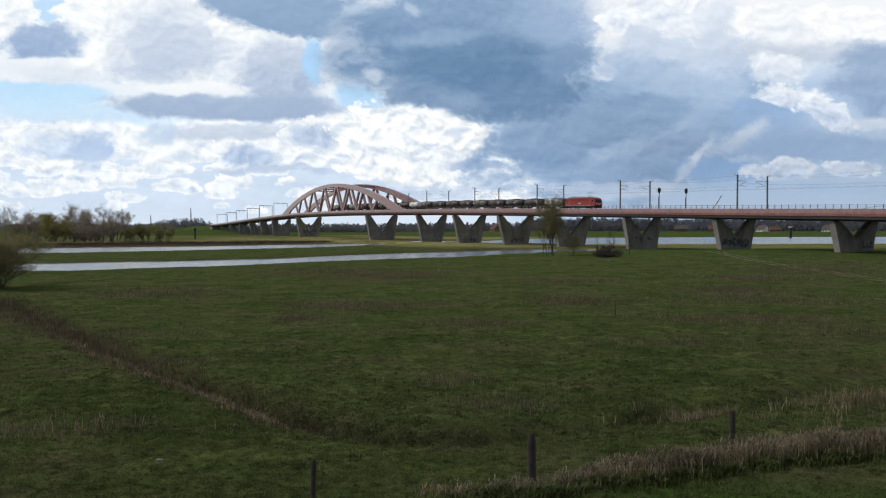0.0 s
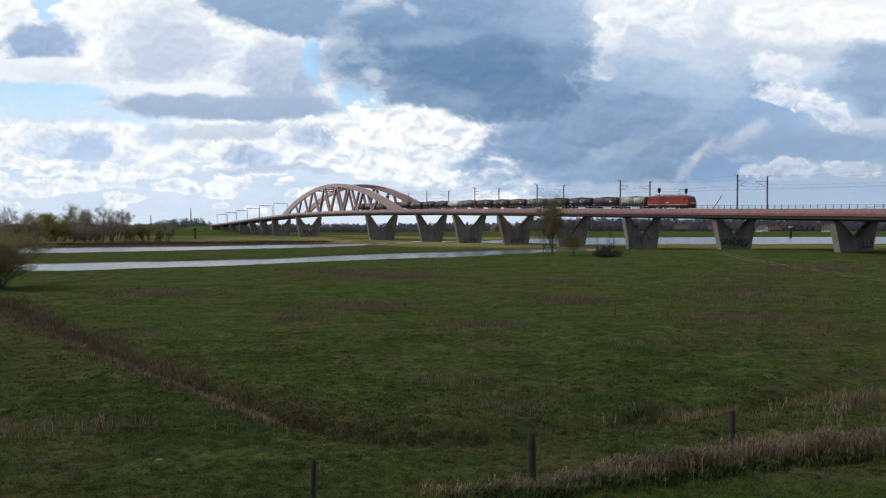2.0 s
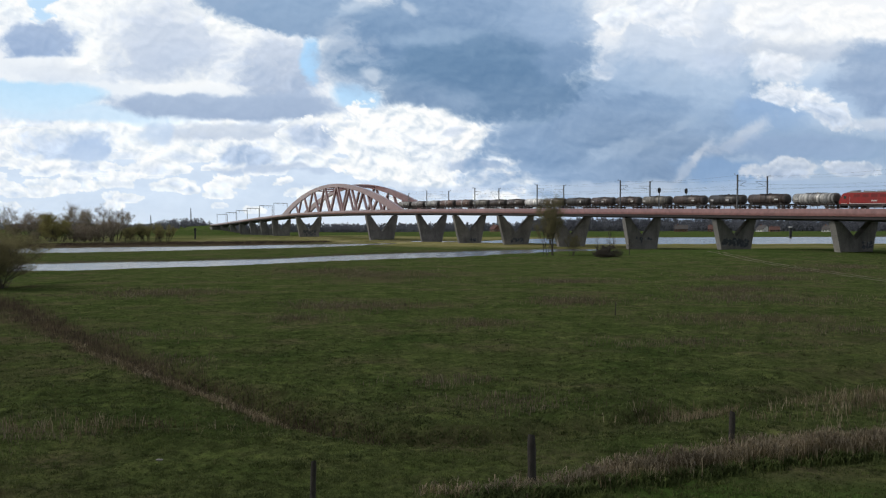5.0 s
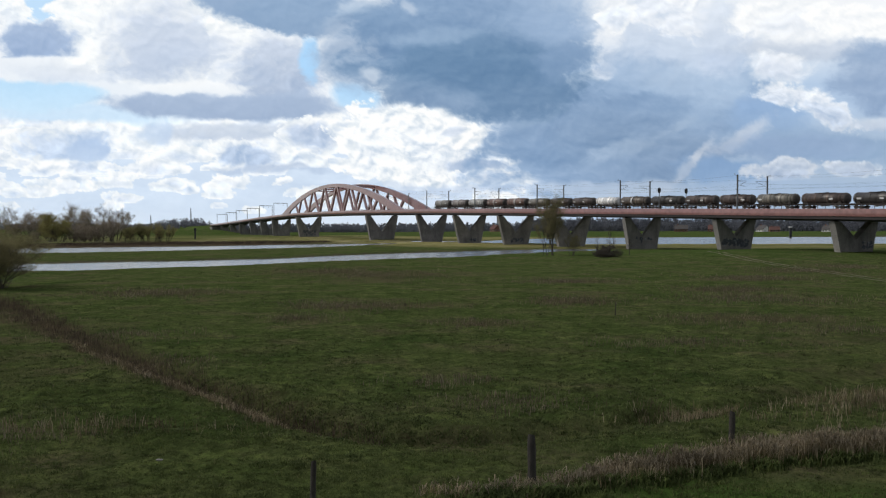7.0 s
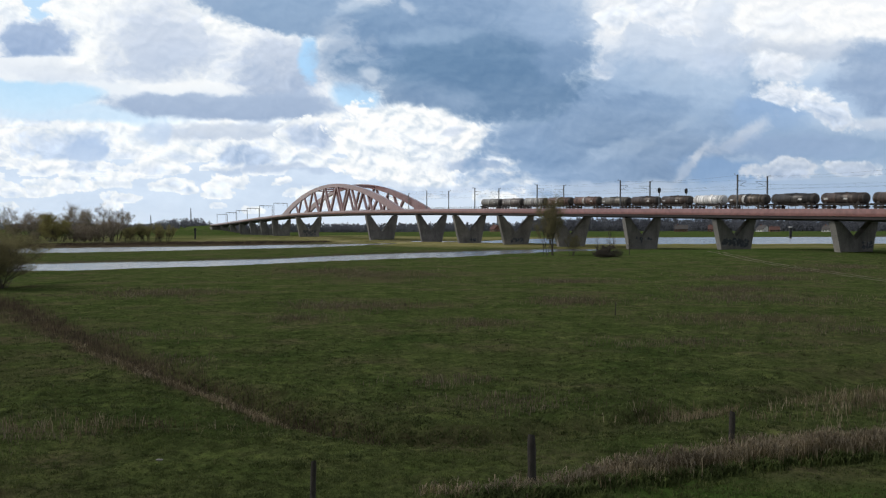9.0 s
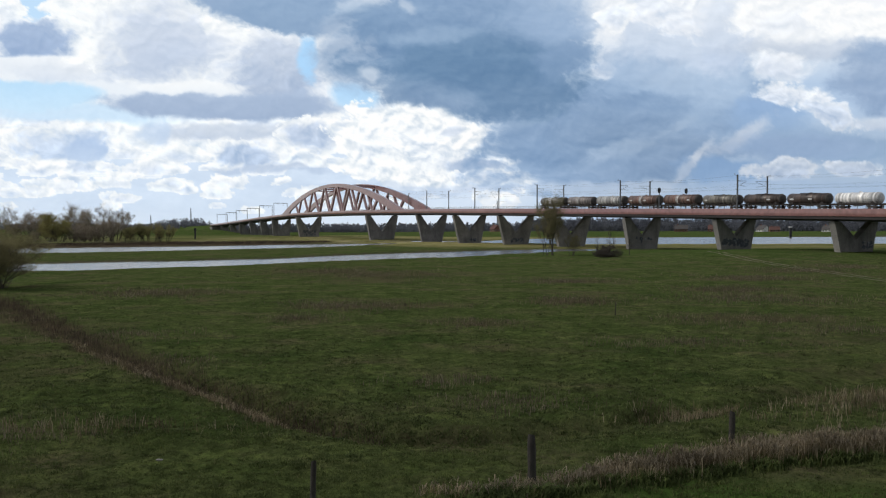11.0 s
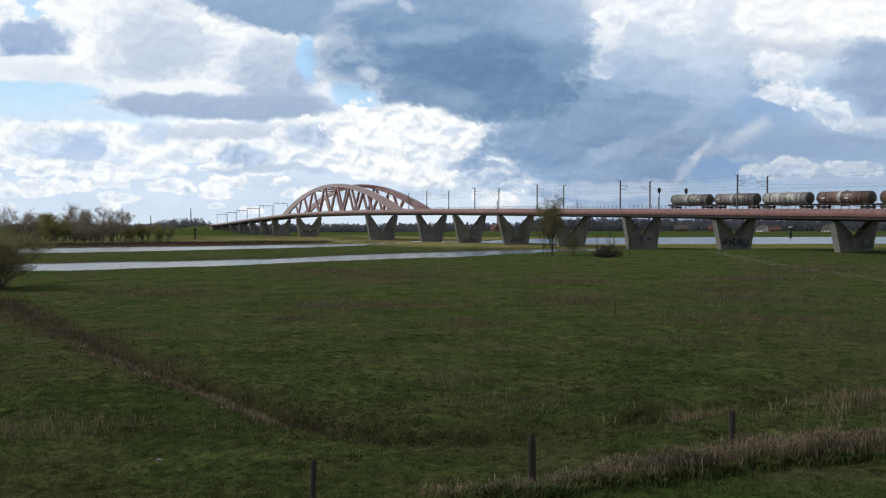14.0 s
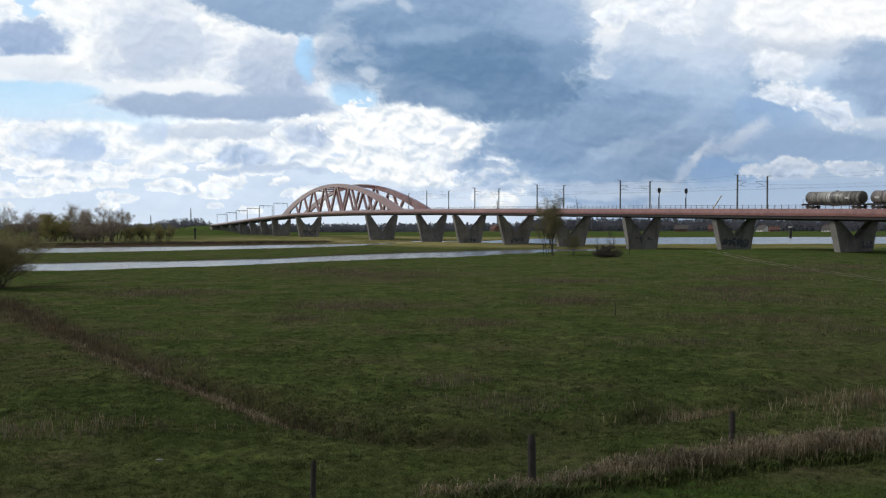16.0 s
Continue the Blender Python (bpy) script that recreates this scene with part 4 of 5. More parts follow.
def western_banks(h):
    h.bank(120, 205, 190, 14, (206, 230, 251), None, 2, 0.9, 0.8, 0.6, 4)
    h.bank(60, 172, 120, 30, (192, 226, 252), (206, 232, 252), 2, 1.0, 0.4, 0.4, 3)
    h.bank(95, 18, 60, 30, (190, 222, 251), None, 0, 0.9, 0.5, 0.5, 3)
    h.cumulus(15, 32, 56, 52, (246, 249, 253), (224, 233, 245), depth=0.9)
    h.cumulus(175, 40, 95, 85, (250, 252, 254), (240, 245, 251), depth=1.0)
    h.bank(150, 128, 170, 18, (246, 249, 253), (222, 230, 242), 5, 0.9, 0.6, 0.8, 12)
    h.cumulus(68, 80, 92, 46, (176, 194, 221), (156, 178, 211), 0, 1.0, (236, 242, 250), 0.35, 0.3, 0.55, foot=108, puffy=0.4)
    h.cumulus(290, 70, 140, 100, (222, 229, 241), (196, 209, 229), depth=0.55, edge=0.16, rough=0.6, foot=150, puffy=0.55)
    h.cumulus(400, 60, 34, 62, (252, 253, 255), (244, 247, 252), -14, 0.95, depth=1.2)
    h.bank(295, 98, 105, 52, (212, 221, 236), (190, 204, 226), 0, 0.85, 1.1, 1.1, 12)
    h.cumulus(500, 130, 108, 82, (210, 219, 234), (170, 187, 213), 0, 1.0, (240, 244, 250), 0.35, 0.16, 0.55, foot=208, puffy=0.45)
    h.bank(400, 188, 220, 25, (178, 195, 220), (160, 179, 207), 1, 1.0, 0.45, 0.45, 8)
    h.bank(330, 157, 110, 11, (252, 253, 254), (240, 245, 251), 0, 0.9, 0.5, 0.8, 6)
    h.bank(430, 235, 170, 15, (208, 218, 233), (190, 203, 223), -2, 0.8, 0.6, 0.8, 12)
    h.cumulus(120, 262, 92, 40, (214, 226, 243), (186, 206, 234), 0, 0.9, depth=0.4, edge=0.2, rough=0.8, foot=288)
    h.bank(150, 268, 40, 18, (178, 200, 231), (190, 209, 235), 8, 0.85, 0.5, 0.7, 6)
    h.bank(275, 238, 36, 17, (196, 215, 240), None, 0, 0.7, 0.6, 0.7, 6)
    h.cumulus(435, 275, 56, 27, (196, 211, 233), (178, 197, 224), 10, 0.95, depth=0.4, rough=0.8)
    h.bank(470, 300, 95, 8, (186, 202, 226), None, 2, 0.7, 0.7, 0.9, 6)
    h.cumulus(560, 240, 62, 34, (206, 217, 235), (186, 202, 226), 10, 0.95, depth=0.5, rough=0.8)
    h.bank(556, 100, 19, 46, (176, 216, 251), None, -6, 1.0, 0.7, 1.1, 3)
    h.bank(636, 168, 44, 23, (178, 217, 251), (196, 226, 251), 0, 1.0, 0.45, 0.5, 3)


def white_heap(h):
    """The great bright cumulus beyond the arch."""
    h.cumulus(745, 265, 150, 84, (246, 249, 253), (226, 234, 245), 8, 1.0, depth=1.3, edge=0.12, rough=0.75, foot=335, puffy=2.0)
    h.cumulus(655, 270, 60, 56, (244, 248, 253), (222, 231, 244), 0, 1.0, depth=1.2, puffy=1.9)
    h.bank(800, 232, 22, 12, (206, 218, 237), None, 0, 0.6, 0.6, 0.9)
    h.bank(850, 295, 62, 11, (168, 187, 215), (180, 198, 223), 0, 0.85, 0.6, 0.8)
    h.cumulus(880, 316, 75, 14, (240, 244, 250), (206, 218, 235), 6, 0.9, rough=0.9)
    h.bank(720, 335, 200, 10, (196, 212, 234), None, 0, 0.6, 0.8, 0.8)


def dark_bank(h):
    """The dark shower cloud overhead."""
    h.bank(480, 8, 140, 44, (156, 179, 208), (146, 171, 202), 8, 1.0, 0.35, 0.5, 8)
    h.bank(560, 30, 150, 36, (146, 172, 203), (142, 168, 199), 4, 1.0, 0.35, 0.6, 10)
    h.bank(650, 100, 85, 66, (190, 204, 223), (164, 184, 209), 30, 1.0, 0.7, 0.7, 14)
    h.bank(835, 70, 215, 112, (144, 170, 202), (122, 151, 184), 6, 1.0, 0.35, 0.55, 18)
    h.bank(860, 150, 190, 60, (118, 148, 181), (112, 142, 176), 4, 1.0, 0.5, 0.6, 14)
    h.bank(740, 164, 100, 26, (142, 167, 196), (128, 154, 186), 10, 0.9, 0.5, 0.8, 16)
    h.bank(860, 110, 150, 48, (108, 140, 174), (104, 136, 171), -4, 0.85, 0.9, 0.6, 14)
    h.bank(985, 30, 80, 60, (166, 189, 217), (154, 179, 210), 20, 0.85, 0.8, 0.6, 9)
    h.bank(1000, 110, 60, 34, (136, 163, 196), (130, 158, 191), -20, 0.8, 0.7, 0.7, 9)
    h.bank(640, 16, 42, 12, (208, 218, 232), (186, 204, 224), -6, 0.6, 1.2, 1.6, 14)
    h.bank(716, 18, 16, 9, (206, 216, 230), None, 40, 0.55, 1.2, 1.6, 10)
    h.bank(665, 133, 15, 13, (220, 228, 239), None, 30, 0.6, 0.9, 1.6, 10)
    h.bank(760, 66, 90, 10, (160, 184, 211), None, -6, 0.5, 0.9, 1.0, 10)


def rain_sweep(h):
    """Slate-blue rain cloud in the east."""
    h.bank(1120, 215, 270, 135, (164, 188, 216), (142, 169, 203), -10, 1.0, 0.35, 0.6, 18)
    h.bank(1225, 130, 105, 85, (186, 204, 226), (162, 187, 216), 8, 1.0, 0.4, 0.5, 10)
    h.bank(1000, 235, 130, 62, (136, 162, 194), (132, 160, 194), -6, 0.9, 0.8, 0.7, 18)
    h.bank(1110, 200, 130, 30, (134, 161, 194), None, -6, 0.85, 0.8, 0.8, 16)
    h.bank(960, 195, 80, 18, (146, 170, 199), (156, 180, 207), -22, 0.7, 0.8, 0.8, 10)
    h.bank(1020, 150, 60, 15, (192, 208, 225), (172, 192, 215), -26, 0.75, 0.7, 0.9, 12)
    h.cumulus(1075, 110, 28, 44, (222, 230, 241), (200, 212, 230), 20, 0.85, (240, 244, 250), 0.6, 0.5, 0.8)
    h.bank(1130, 115, 60, 26, (166, 189, 217), None, 0, 0.7, 0.7, 0.6, 8)
    h.bank(1110, 268, 70, 16, (172, 194, 220), (160, 184, 213), -12, 0.75, 0.8, 1.0, 14)
    h.bank(1290, 305, 90, 32, (144, 177, 218), (156, 186, 223), 0, 0.95, 0.6, 0.5, 5)
    h.bank(1350, 215, 70, 40, (150, 179, 216), (156, 185, 219), 0, 0.9, 0.6, 0.6, 7)
    h.bank(1440, 258, 170, 28, (162, 188, 219), (156, 184, 217), 4, 0.95, 0.6, 0.6, 9)
    h.bank(1210, 305, 66, 9, (206, 217, 233), None, -42, 0.6, 1.3, 1.9, 12)
    h.bank(1238, 272, 26, 8, (224, 231, 242), None, -55, 0.5, 1.3, 1.9, 10)
    h.bank(1300, 248, 62, 12, (214, 223, 237), None, -32, 0.65, 1.3, 1.9, 14)
    h.bank(1195, 225, 40, 9, (182, 202, 225), None, -30, 0.45, 1.3, 1.9, 10)


def eastern_heaps(h):
    h.bank(1200, 60, 140, 60, (222, 231, 243), (196, 211, 231), 6, 0.95, 0.7, 0.9, 14)
    h.cumulus(1190, 22, 120, 50, (246, 249, 253), (222, 231, 244), 8, 0.95, (252, 253, 255), depth=0.7, edge=0.5, rough=1.0, puffy=1.0)
    h.cumulus(1095, 38, 32, 34, (240, 245, 251), (216, 226, 240), 20, 0.9, depth=0.8, edge=0.35, rough=1.0)
    h.bank(1290, 60, 60, 60, (226, 234, 244), (190, 206, 229), 0, 0.85, 0.8, 0.9, 12)
    h.cumulus(1400, 42, 130, 56, (248, 250, 253), (222, 230, 241), 0, 1.0, depth=0.9, edge=0.45, rough=0.7, puffy=0.6)
    h.cumulus(1510, 42, 90, 38, (254, 254, 255), (242, 246, 251), 0, 1.0, depth=1.2, edge=0.3, rough=0.7, foot=82, puffy=0.6)
    h.bank(1430, 92, 150, 18, (206, 216, 230), (192, 205, 223), 2, 0.9, 0.9, 0.7, 12)
    h.bank(1545, 140, 66, 62, (168, 188, 214), (144, 168, 200), 8, 1.0, 0.7, 0.8, 14)
    h.bank(1555, 98, 70, 16, (152, 175, 205), None, -6, 0.85, 0.9, 0.8, 10)
    h.cumulus(1385, 124, 76, 30, (236, 241, 249), (210, 220, 235), 4, 0.9, depth=0.6, edge=0.7, rough=0.8, puffy=0.8)
    h.cumulus(1400, 172, 84, 30, (240, 244, 250), (206, 218, 235), 8, 0.95, depth=0.45, edge=0.5, rough=1.0, puffy=1.4)
    h.cumulus(1460, 203, 64, 29, (226, 234, 245), (190, 206, 229), 18, 0.95, (246, 249, 253), depth=0.5, edge=0.4, rough=1.0, puffy=1.2)
    h.bank(1545, 216, 56, 15, (224, 233, 244), (196, 210, 231), 0, 0.85, 0.9, 1.0, 12)
    h.bank(1400, 262, 130, 22, (160, 184, 219), (156, 182, 217), 0, 0.6, 0.9, 0.7, 8)
    h.cumulus(1395, 300, 76, 24, (218, 228, 242), (190, 206, 230), -3, 0.92, (244, 247, 252), depth=0.4, edge=0.36, rough=1.0, foot=322, puffy=1.2)
    h.cumulus(1510, 298, 60, 15, (216, 226, 241), (190, 206, 230), 4, 0.85, (242, 246, 251), depth=0.4, edge=0.4, rough=1.0, foot=316, puffy=1.2)
    h.bank(1400, 335, 260, 16, (176, 200, 230), (184, 206, 233), 0, 0.8, 0.7, 0.6, 6)
    h.bank(1080, 335, 150, 14, (194, 210, 231), (202, 217, 235), 0, 0.7, 0.7, 0.8, 8)


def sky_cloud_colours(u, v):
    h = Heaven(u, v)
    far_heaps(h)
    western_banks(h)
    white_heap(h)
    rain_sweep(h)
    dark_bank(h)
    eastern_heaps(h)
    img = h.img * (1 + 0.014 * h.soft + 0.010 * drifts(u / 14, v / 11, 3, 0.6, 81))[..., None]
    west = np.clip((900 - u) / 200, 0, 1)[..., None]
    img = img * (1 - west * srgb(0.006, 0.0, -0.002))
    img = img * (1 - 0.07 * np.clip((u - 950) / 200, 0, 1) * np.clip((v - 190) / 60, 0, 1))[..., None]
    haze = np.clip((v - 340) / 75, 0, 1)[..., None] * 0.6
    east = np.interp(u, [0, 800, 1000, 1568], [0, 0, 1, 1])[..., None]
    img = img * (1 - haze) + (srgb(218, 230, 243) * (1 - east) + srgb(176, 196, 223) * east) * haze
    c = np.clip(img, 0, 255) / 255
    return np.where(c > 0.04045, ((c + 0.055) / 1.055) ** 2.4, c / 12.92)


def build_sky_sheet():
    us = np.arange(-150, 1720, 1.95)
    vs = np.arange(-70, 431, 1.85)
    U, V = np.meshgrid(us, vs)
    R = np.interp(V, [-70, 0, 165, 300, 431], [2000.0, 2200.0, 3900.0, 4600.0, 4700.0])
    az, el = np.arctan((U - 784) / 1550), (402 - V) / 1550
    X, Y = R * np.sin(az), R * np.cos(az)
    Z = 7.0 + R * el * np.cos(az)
    nx, ny = len(us), len(vs)
    me = bpy.data.meshes.new("sky_backdrop")
    idx = np.arange(nx * ny).reshape(ny, nx)
    quads = np.stack([idx[:-1, :-1], idx[:-1, 1:], idx[1:, 1:], idx[1:, :-1]], axis=-1).reshape(-1, 4)
    me.from_pydata(np.stack([X, Y, Z], -1).reshape(-1, 3).tolist(), [], quads.tolist())
    col = me.color_attributes.new("cloud", "FLOAT_COLOR", "POINT")
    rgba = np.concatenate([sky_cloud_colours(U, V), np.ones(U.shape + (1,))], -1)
    col.data.foreach_set("color", rgba.astype(np.float32).ravel())
    m = bpy.data.materials.new("cloudy_sky")
    m.use_nodes = True
    nt = m.node_tree
    nt.nodes.clear()
    out = nt.nodes.new("ShaderNodeOutputMaterial")
    em = nt.nodes.new("ShaderNodeEmission")
    at = nt.nodes.new("ShaderNodeAttribute")
    at.attribute_name = "cloud"
    nt.links.new(at.outputs["Color"], em.inputs["Color"])
    em.inputs["Strength"].default_value = 1.0
    nt.links.new(em.outputs["Emission"], out.inputs["Surface"])
    me.materials.append(m)
    me.shade_smooth()
    return tagged(new("backdrop", me), "bright broken cumulus clouds with grey undersides and blue gaps", "sky", kind="structure")


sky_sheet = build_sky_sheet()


# ---- trees and bushes ----
BARK = surface("grey_brown_bark", (0.055, 0.045, 0.036), (0.09, 0.075, 0.06), 2, 12, 0.9, vary=0.2)
TWIG = surface("bare_twigs", (0.22, 0.185, 0.145), (0.32, 0.27, 0.21), 0.6, 8, 0.9, vary=0.15)
BUDS = surface("young_willow_leaves", (0.27, 0.25, 0.085), (0.36, 0.33, 0.12), 0.6, 8, 0.8, vary=0.15)
GREENBUDS = surface("green_budding_twigs", (0.18, 0.165, 0.08), (0.27, 0.24, 0.12), 0.6, 8, 0.85, vary=0.15)

for _m in (TWIG, BUDS, GREENBUDS):
    let_light_through(_m)


def tree(x, y, height, spread, seed, bare=True, stems=1, leafy=0.5, label="", budding=None, name="tree", category="tree", start=0.25, splay=0.22, leaf=1.0, twig=None, sink=0.1):
    """A branching tree: tapered stems and limbs, and a crown of many twigs and small leaves."""
    rng = random.Random(seed)
    z0 = float(land_z(x, y)) - sink
    t = thing(name, pose(x, y, z0), label, category)
    wood, twigs, leaves = bmesh.new(), ([], []), ([], [])

    def sliver(store, a, b, w):
        v, f = store
        d = (b - a)
        s = d.cross(Vector((rng.uniform(-1, 1), rng.uniform(-1, 1), 0.2)))
        if s.length < 1e-6:
            return
        s = s.normalized() * w
        n = len(v)
        v += [a - s, a + s, b + s * 0.3, b - s * 0.3]
        f.append((n, n + 1, n + 2, n + 3))

    def grow(a, d, length, r, level):
        b = a + d * length
        if level <= 2:
            rod(wood, a, b, r, r * 0.6, 6 if level else 8)
        else:
            sliver(twigs, a, b, max(r * 0.8, height * 0.0014))
        if level >= 4:
            for _ in range(4):
                e = b + Vector((rng.gauss(0, 1), rng.gauss(0, 1), rng.gauss(0.2, 0.8))) * length * 0.75
                sliver(twigs, b, e, height * 0.0011)
                if rng.random() < leafy:
                    c = e + Vector((rng.gauss(0, 0.3), rng.gauss(0, 0.3), rng.gauss(0, 0.3))) * length * 0.4
                    sliver(leaves, c, c + Vector((rng.gauss(0, 1), rng.gauss(0, 1), rng.gauss(0, 1))).normalized() * height * 0.012 * leaf, height * 0.0035 * leaf)
            return
        kids = 4 if level < 3 else 5
        for k in range(kids):
            f = start + (1 - start) * (k + rng.random()) / kids if level == 0 else 0.35 + 0.65 * (k + rng.random()) / kids
            side = Vector((rng.gauss(0, 1), rng.gauss(0, 1), 0)).normalized()
            nd = (d * (0.75 if level else 0.9) + side * spread * rng.uniform(0.6, 1.2) + Vector((0, 0, 0.28))).normalized()
            grow(a + d * length * f, nd, length * rng.uniform(0.48, 0.66), r * 0.5, level + 1)

    for _ in range(stems):
        lean = Vector((rng.gauss(0, splay), rng.gauss(0, splay), 1)) if stems > 1 else Vector((rng.gauss(0, 0.06), rng.gauss(0, 0.06), 1))
        off = Vector((rng.gauss(0, 1), rng.gauss(0, 1), 0)) * (0.07 * height * (stems > 1))
        grow(off, lean.normalized(), height * rng.uniform(0.46, 0.58), height * (0.028 if stems == 1 else 0.012 if stems < 7 else 0.007), 0)
    part("trunk", wood, BARK, t, "dark bark trunk and limbs")
    crown = new("crown", mesh_of("crown", *twigs, twig or (TWIG if bare else GREENBUDS)))
    crown.parent = t
    if leaves[1]:
        lv = new("leaves", mesh_of("leaves", *leaves, budding or GREENBUDS))
        lv.parent = t
    return t


tree(-50.6, 99, 8.6, 1.25, 5, False, 20, 0.7, "dense budding willow bush at the water's edge", name="willow_bush", category="bush", start=0.02, splay=0.75)
tree(25.2, 208, 12.4, 0.42, 8, False, 8, 0.03, "slender many-stemmed willow with thin budding twigs", name="willow_tree", start=0.03, splay=0.27)
tree(30.5, 206, 5.2, 0.5, 9, False, 4, 0.4, "sparse young willow beside the taller one", name="willow_tree", start=0.1)
tree(36.5, 196, 4.4, 1.1, 12, True, 22, 0.8, "low rounded thorn bush in the pasture", name="thorn_bush", category="bush", start=0.0, splay=1.0, twig=BARK, budding=BARK, sink=1.1)


def sapling(x, y, height, seed):
    rng = random.Random(seed)
    t = thing("sapling", pose(x, y, float(land_z(x, y)) - 0.1), "thin bare sapling beside a bush", "sapling")
    bm = bmesh.new()
    rod(bm, (0, 0, 0), (rng.uniform(-0.3, 0.3), 0, height), 0.09, 0.03, 6)
    part("stem", bm, BARK, t)
    bm = bmesh.new()
    for k in range(16):
        z = height * rng.uniform(0.3, 0.95)
        a = rng.uniform(0, math.tau)
        length = (height - z) * 0.4 + 0.3
        rod(bm, (0, 0, z), (math.cos(a) * length * 0.5, math.sin(a) * length * 0.5, z + length * 0.8), 0.045, 0.02, 4)
    part("twigs", bm, BARK, t)


for _k, (_x, _y, _h) in enumerate([(38.0, 200, 6.2), (39.6, 203, 4.8), (35.0, 199, 5.0), (43.0, 202, 4.0)]):
    sapling(_x, _y, _h, _k)



def far_tree(k, u, y, h, sp, bare):
    tree((u - 784) / 1550 * y, y, h * (0.80 if bare else 1.0), sp * 0.85, 100 + k, bare, (3 if h > 16.5 else 5) if bare else 4, 0.25 if bare else (1.0 if h > 10 else 0.4),
         "bare early-spring tree beyond the flood water" if bare else "yellow-green budding willow beyond the flood water", None if bare else BUDS,
         start=0.12 if h > 16.5 else 0.03, leaf=1.0 if bare else 2.0)


def tree_row():
    """Bearing, distance, height and spread of each tree beyond the flood water."""
    tall = [(-25, 470, 21, 0.8), (6, 462, 22, 0.8), (40, 455, 19, 1.0), (54, 450, 23, 0.9), (68, 458, 21, 1.0), (84, 500, 20, 0.8), (116, 480, 17, 0.8), (128, 480, 24, 0.7),
            (140, 475, 24, 0.7), (152, 465, 21, 0.8), (163, 450, 18, 0.9), (194, 420, 18, 1.0), (203, 440, 22, 0.75), (210, 455, 20, 0.7)]
    low = [(22, 450, 13, 1.0), (148, 420, 13, 1.1), (172, 422, 15, 1.0), (183, 418, 16, 1.0), (130, 420, 12, 1.1), (140, 415, 11, 1.1), (60, 425, 10, 1.2), (160, 415, 12, 1.1)]
    budding = [(90, 425, 13, 1.0), (97, 420, 15.5, 1.0), (106, 425, 13, 1.0)]
    for k, row in enumerate(tall + low):
        far_tree(k, *row, True)
    for k, row in enumerate(budding):
        far_tree(40 + k, *row, False)
    rng = random.Random(77)
    for k in range(8):
        # a hedge of young willows, eleven metres or so apart
        far_tree(60 + k, 219 + 11.2 * k + rng.uniform(-2, 2), 440 + rng.uniform(-5, 5), rng.uniform(8, 9.5), 0.8, False)


tree_row()


# ---- far woods along the horizon ----
def far_woods():
    rng = np.random.default_rng(4)
    corners = []

    def crown(x, y, z, w, h):
        n = 85
        a, r = rng.uniform(0, math.tau, n), rng.uniform(0, 1, n) ** 0.5
        hz = rng.uniform(0, 1, n)
        k = np.where(hz < 0.5, 1.0, np.maximum(0.1, 1 - ((hz - 0.5) * 2) ** 2))
        c = np.stack([x + np.cos(a) * r * w * k, y + np.sin(a) * r * w * k, z + hz * h], -1)
        s = (h * rng.uniform(0.06, 0.14, n) * np.where(hz < 0.5, 1.4, 0.8))[:, None]
        d, e = rng.normal(size=(n, 3)), rng.normal(size=(n, 3))
        d, e = d / np.linalg.norm(d, axis=1, keepdims=True) * s, e / np.linalg.norm(e, axis=1, keepdims=True) * s
        corners.append(np.stack([c + d, c + e, c - d], 1).reshape(-1, 3))

    for k in range(2400):
        y = rng.uniform(1120, 1400)
        x = rng.uniform(-0.55, 0.62) * y
        right = x > -250
        h = (rng.uniform(13, 19) if x > 120 else rng.uniform(8.5, 13)) if right else rng.uniform(8.5, 12.5)
        crown(x, y, float(land_z(x, y)) - 0.5, h * 0.4, h)
    for k in range(240):
        y = rng.uniform(2300, 2800)
        x = rng.uniform(-0.55, 0.62) * y
        crown(x, y, -1, 9, rng.uniform(9, 16))
    v = np.concatenate(corners)
    f = np.arange(len(v)).reshape(-1, 3).tolist()
    # pale blue-grey base colour carries the distance haze over the woods
    mat = surface("hazy_bare_woods", (0.125, 0.132, 0.155), (0.17, 0.178, 0.20), 0.02, 0.3, 0.95)
    let_light_through(mat)
    ob = new("far_woods", mesh_of("far_woods", v, f, mat))
    tagged(ob, "dark belt of distant bare woods on the horizon", "woods", kind="stuff")


far_woods()

# ---- fence posts ----
POSTWOOD = surface("weathered_post_wood", (0.028, 0.024, 0.02), (0.06, 0.052, 0.043), 1.5, 25, 0.9, 0, 0.6, 30, dirt=(0.03, 0.03, 0.022), dirt_amount=0.7, dirt_scale=3,
                   dirt_stretch=(1, 1, 0.15))


def fence_post(x, y, top, r, seed):
    rng = random.Random(seed)
    z = float(land_z(x, y))
    height = top - z
    bm = bmesh.new()
    rings = []
    for k in range(9):
        f = k / 8
        rr = r * (1.04 - 0.08 * f) * (0.86 if k == 8 else 1)
        rings.append([bm.verts.new((rr * math.cos(a) * rng.uniform(0.94, 1.06), rr * math.sin(a) * rng.uniform(0.94, 1.06), -0.3 + (height + 0.3) * f
                                    + (0.03 * math.cos(a + seed) if k == 8 else 0))) for a in [i * math.tau / 12 for i in range(12)]])
    for a, b in zip(rings, rings[1:]):
        for i in range(12):
            bm.faces.new((a[i], a[(i + 1) % 12], b[(i + 1) % 12], b[i]))
    bm.faces.new(rings[-1])
    ob = part("fence_post", bm, POSTWOOD, None)
    ob.matrix_world = pose(x, y, z, rng.uniform(-2, 2), rng.uniform(-2, 2), 0)
    tagged(ob, "weathered round wooden fence post in rough grass", "fence post", "fence posts")


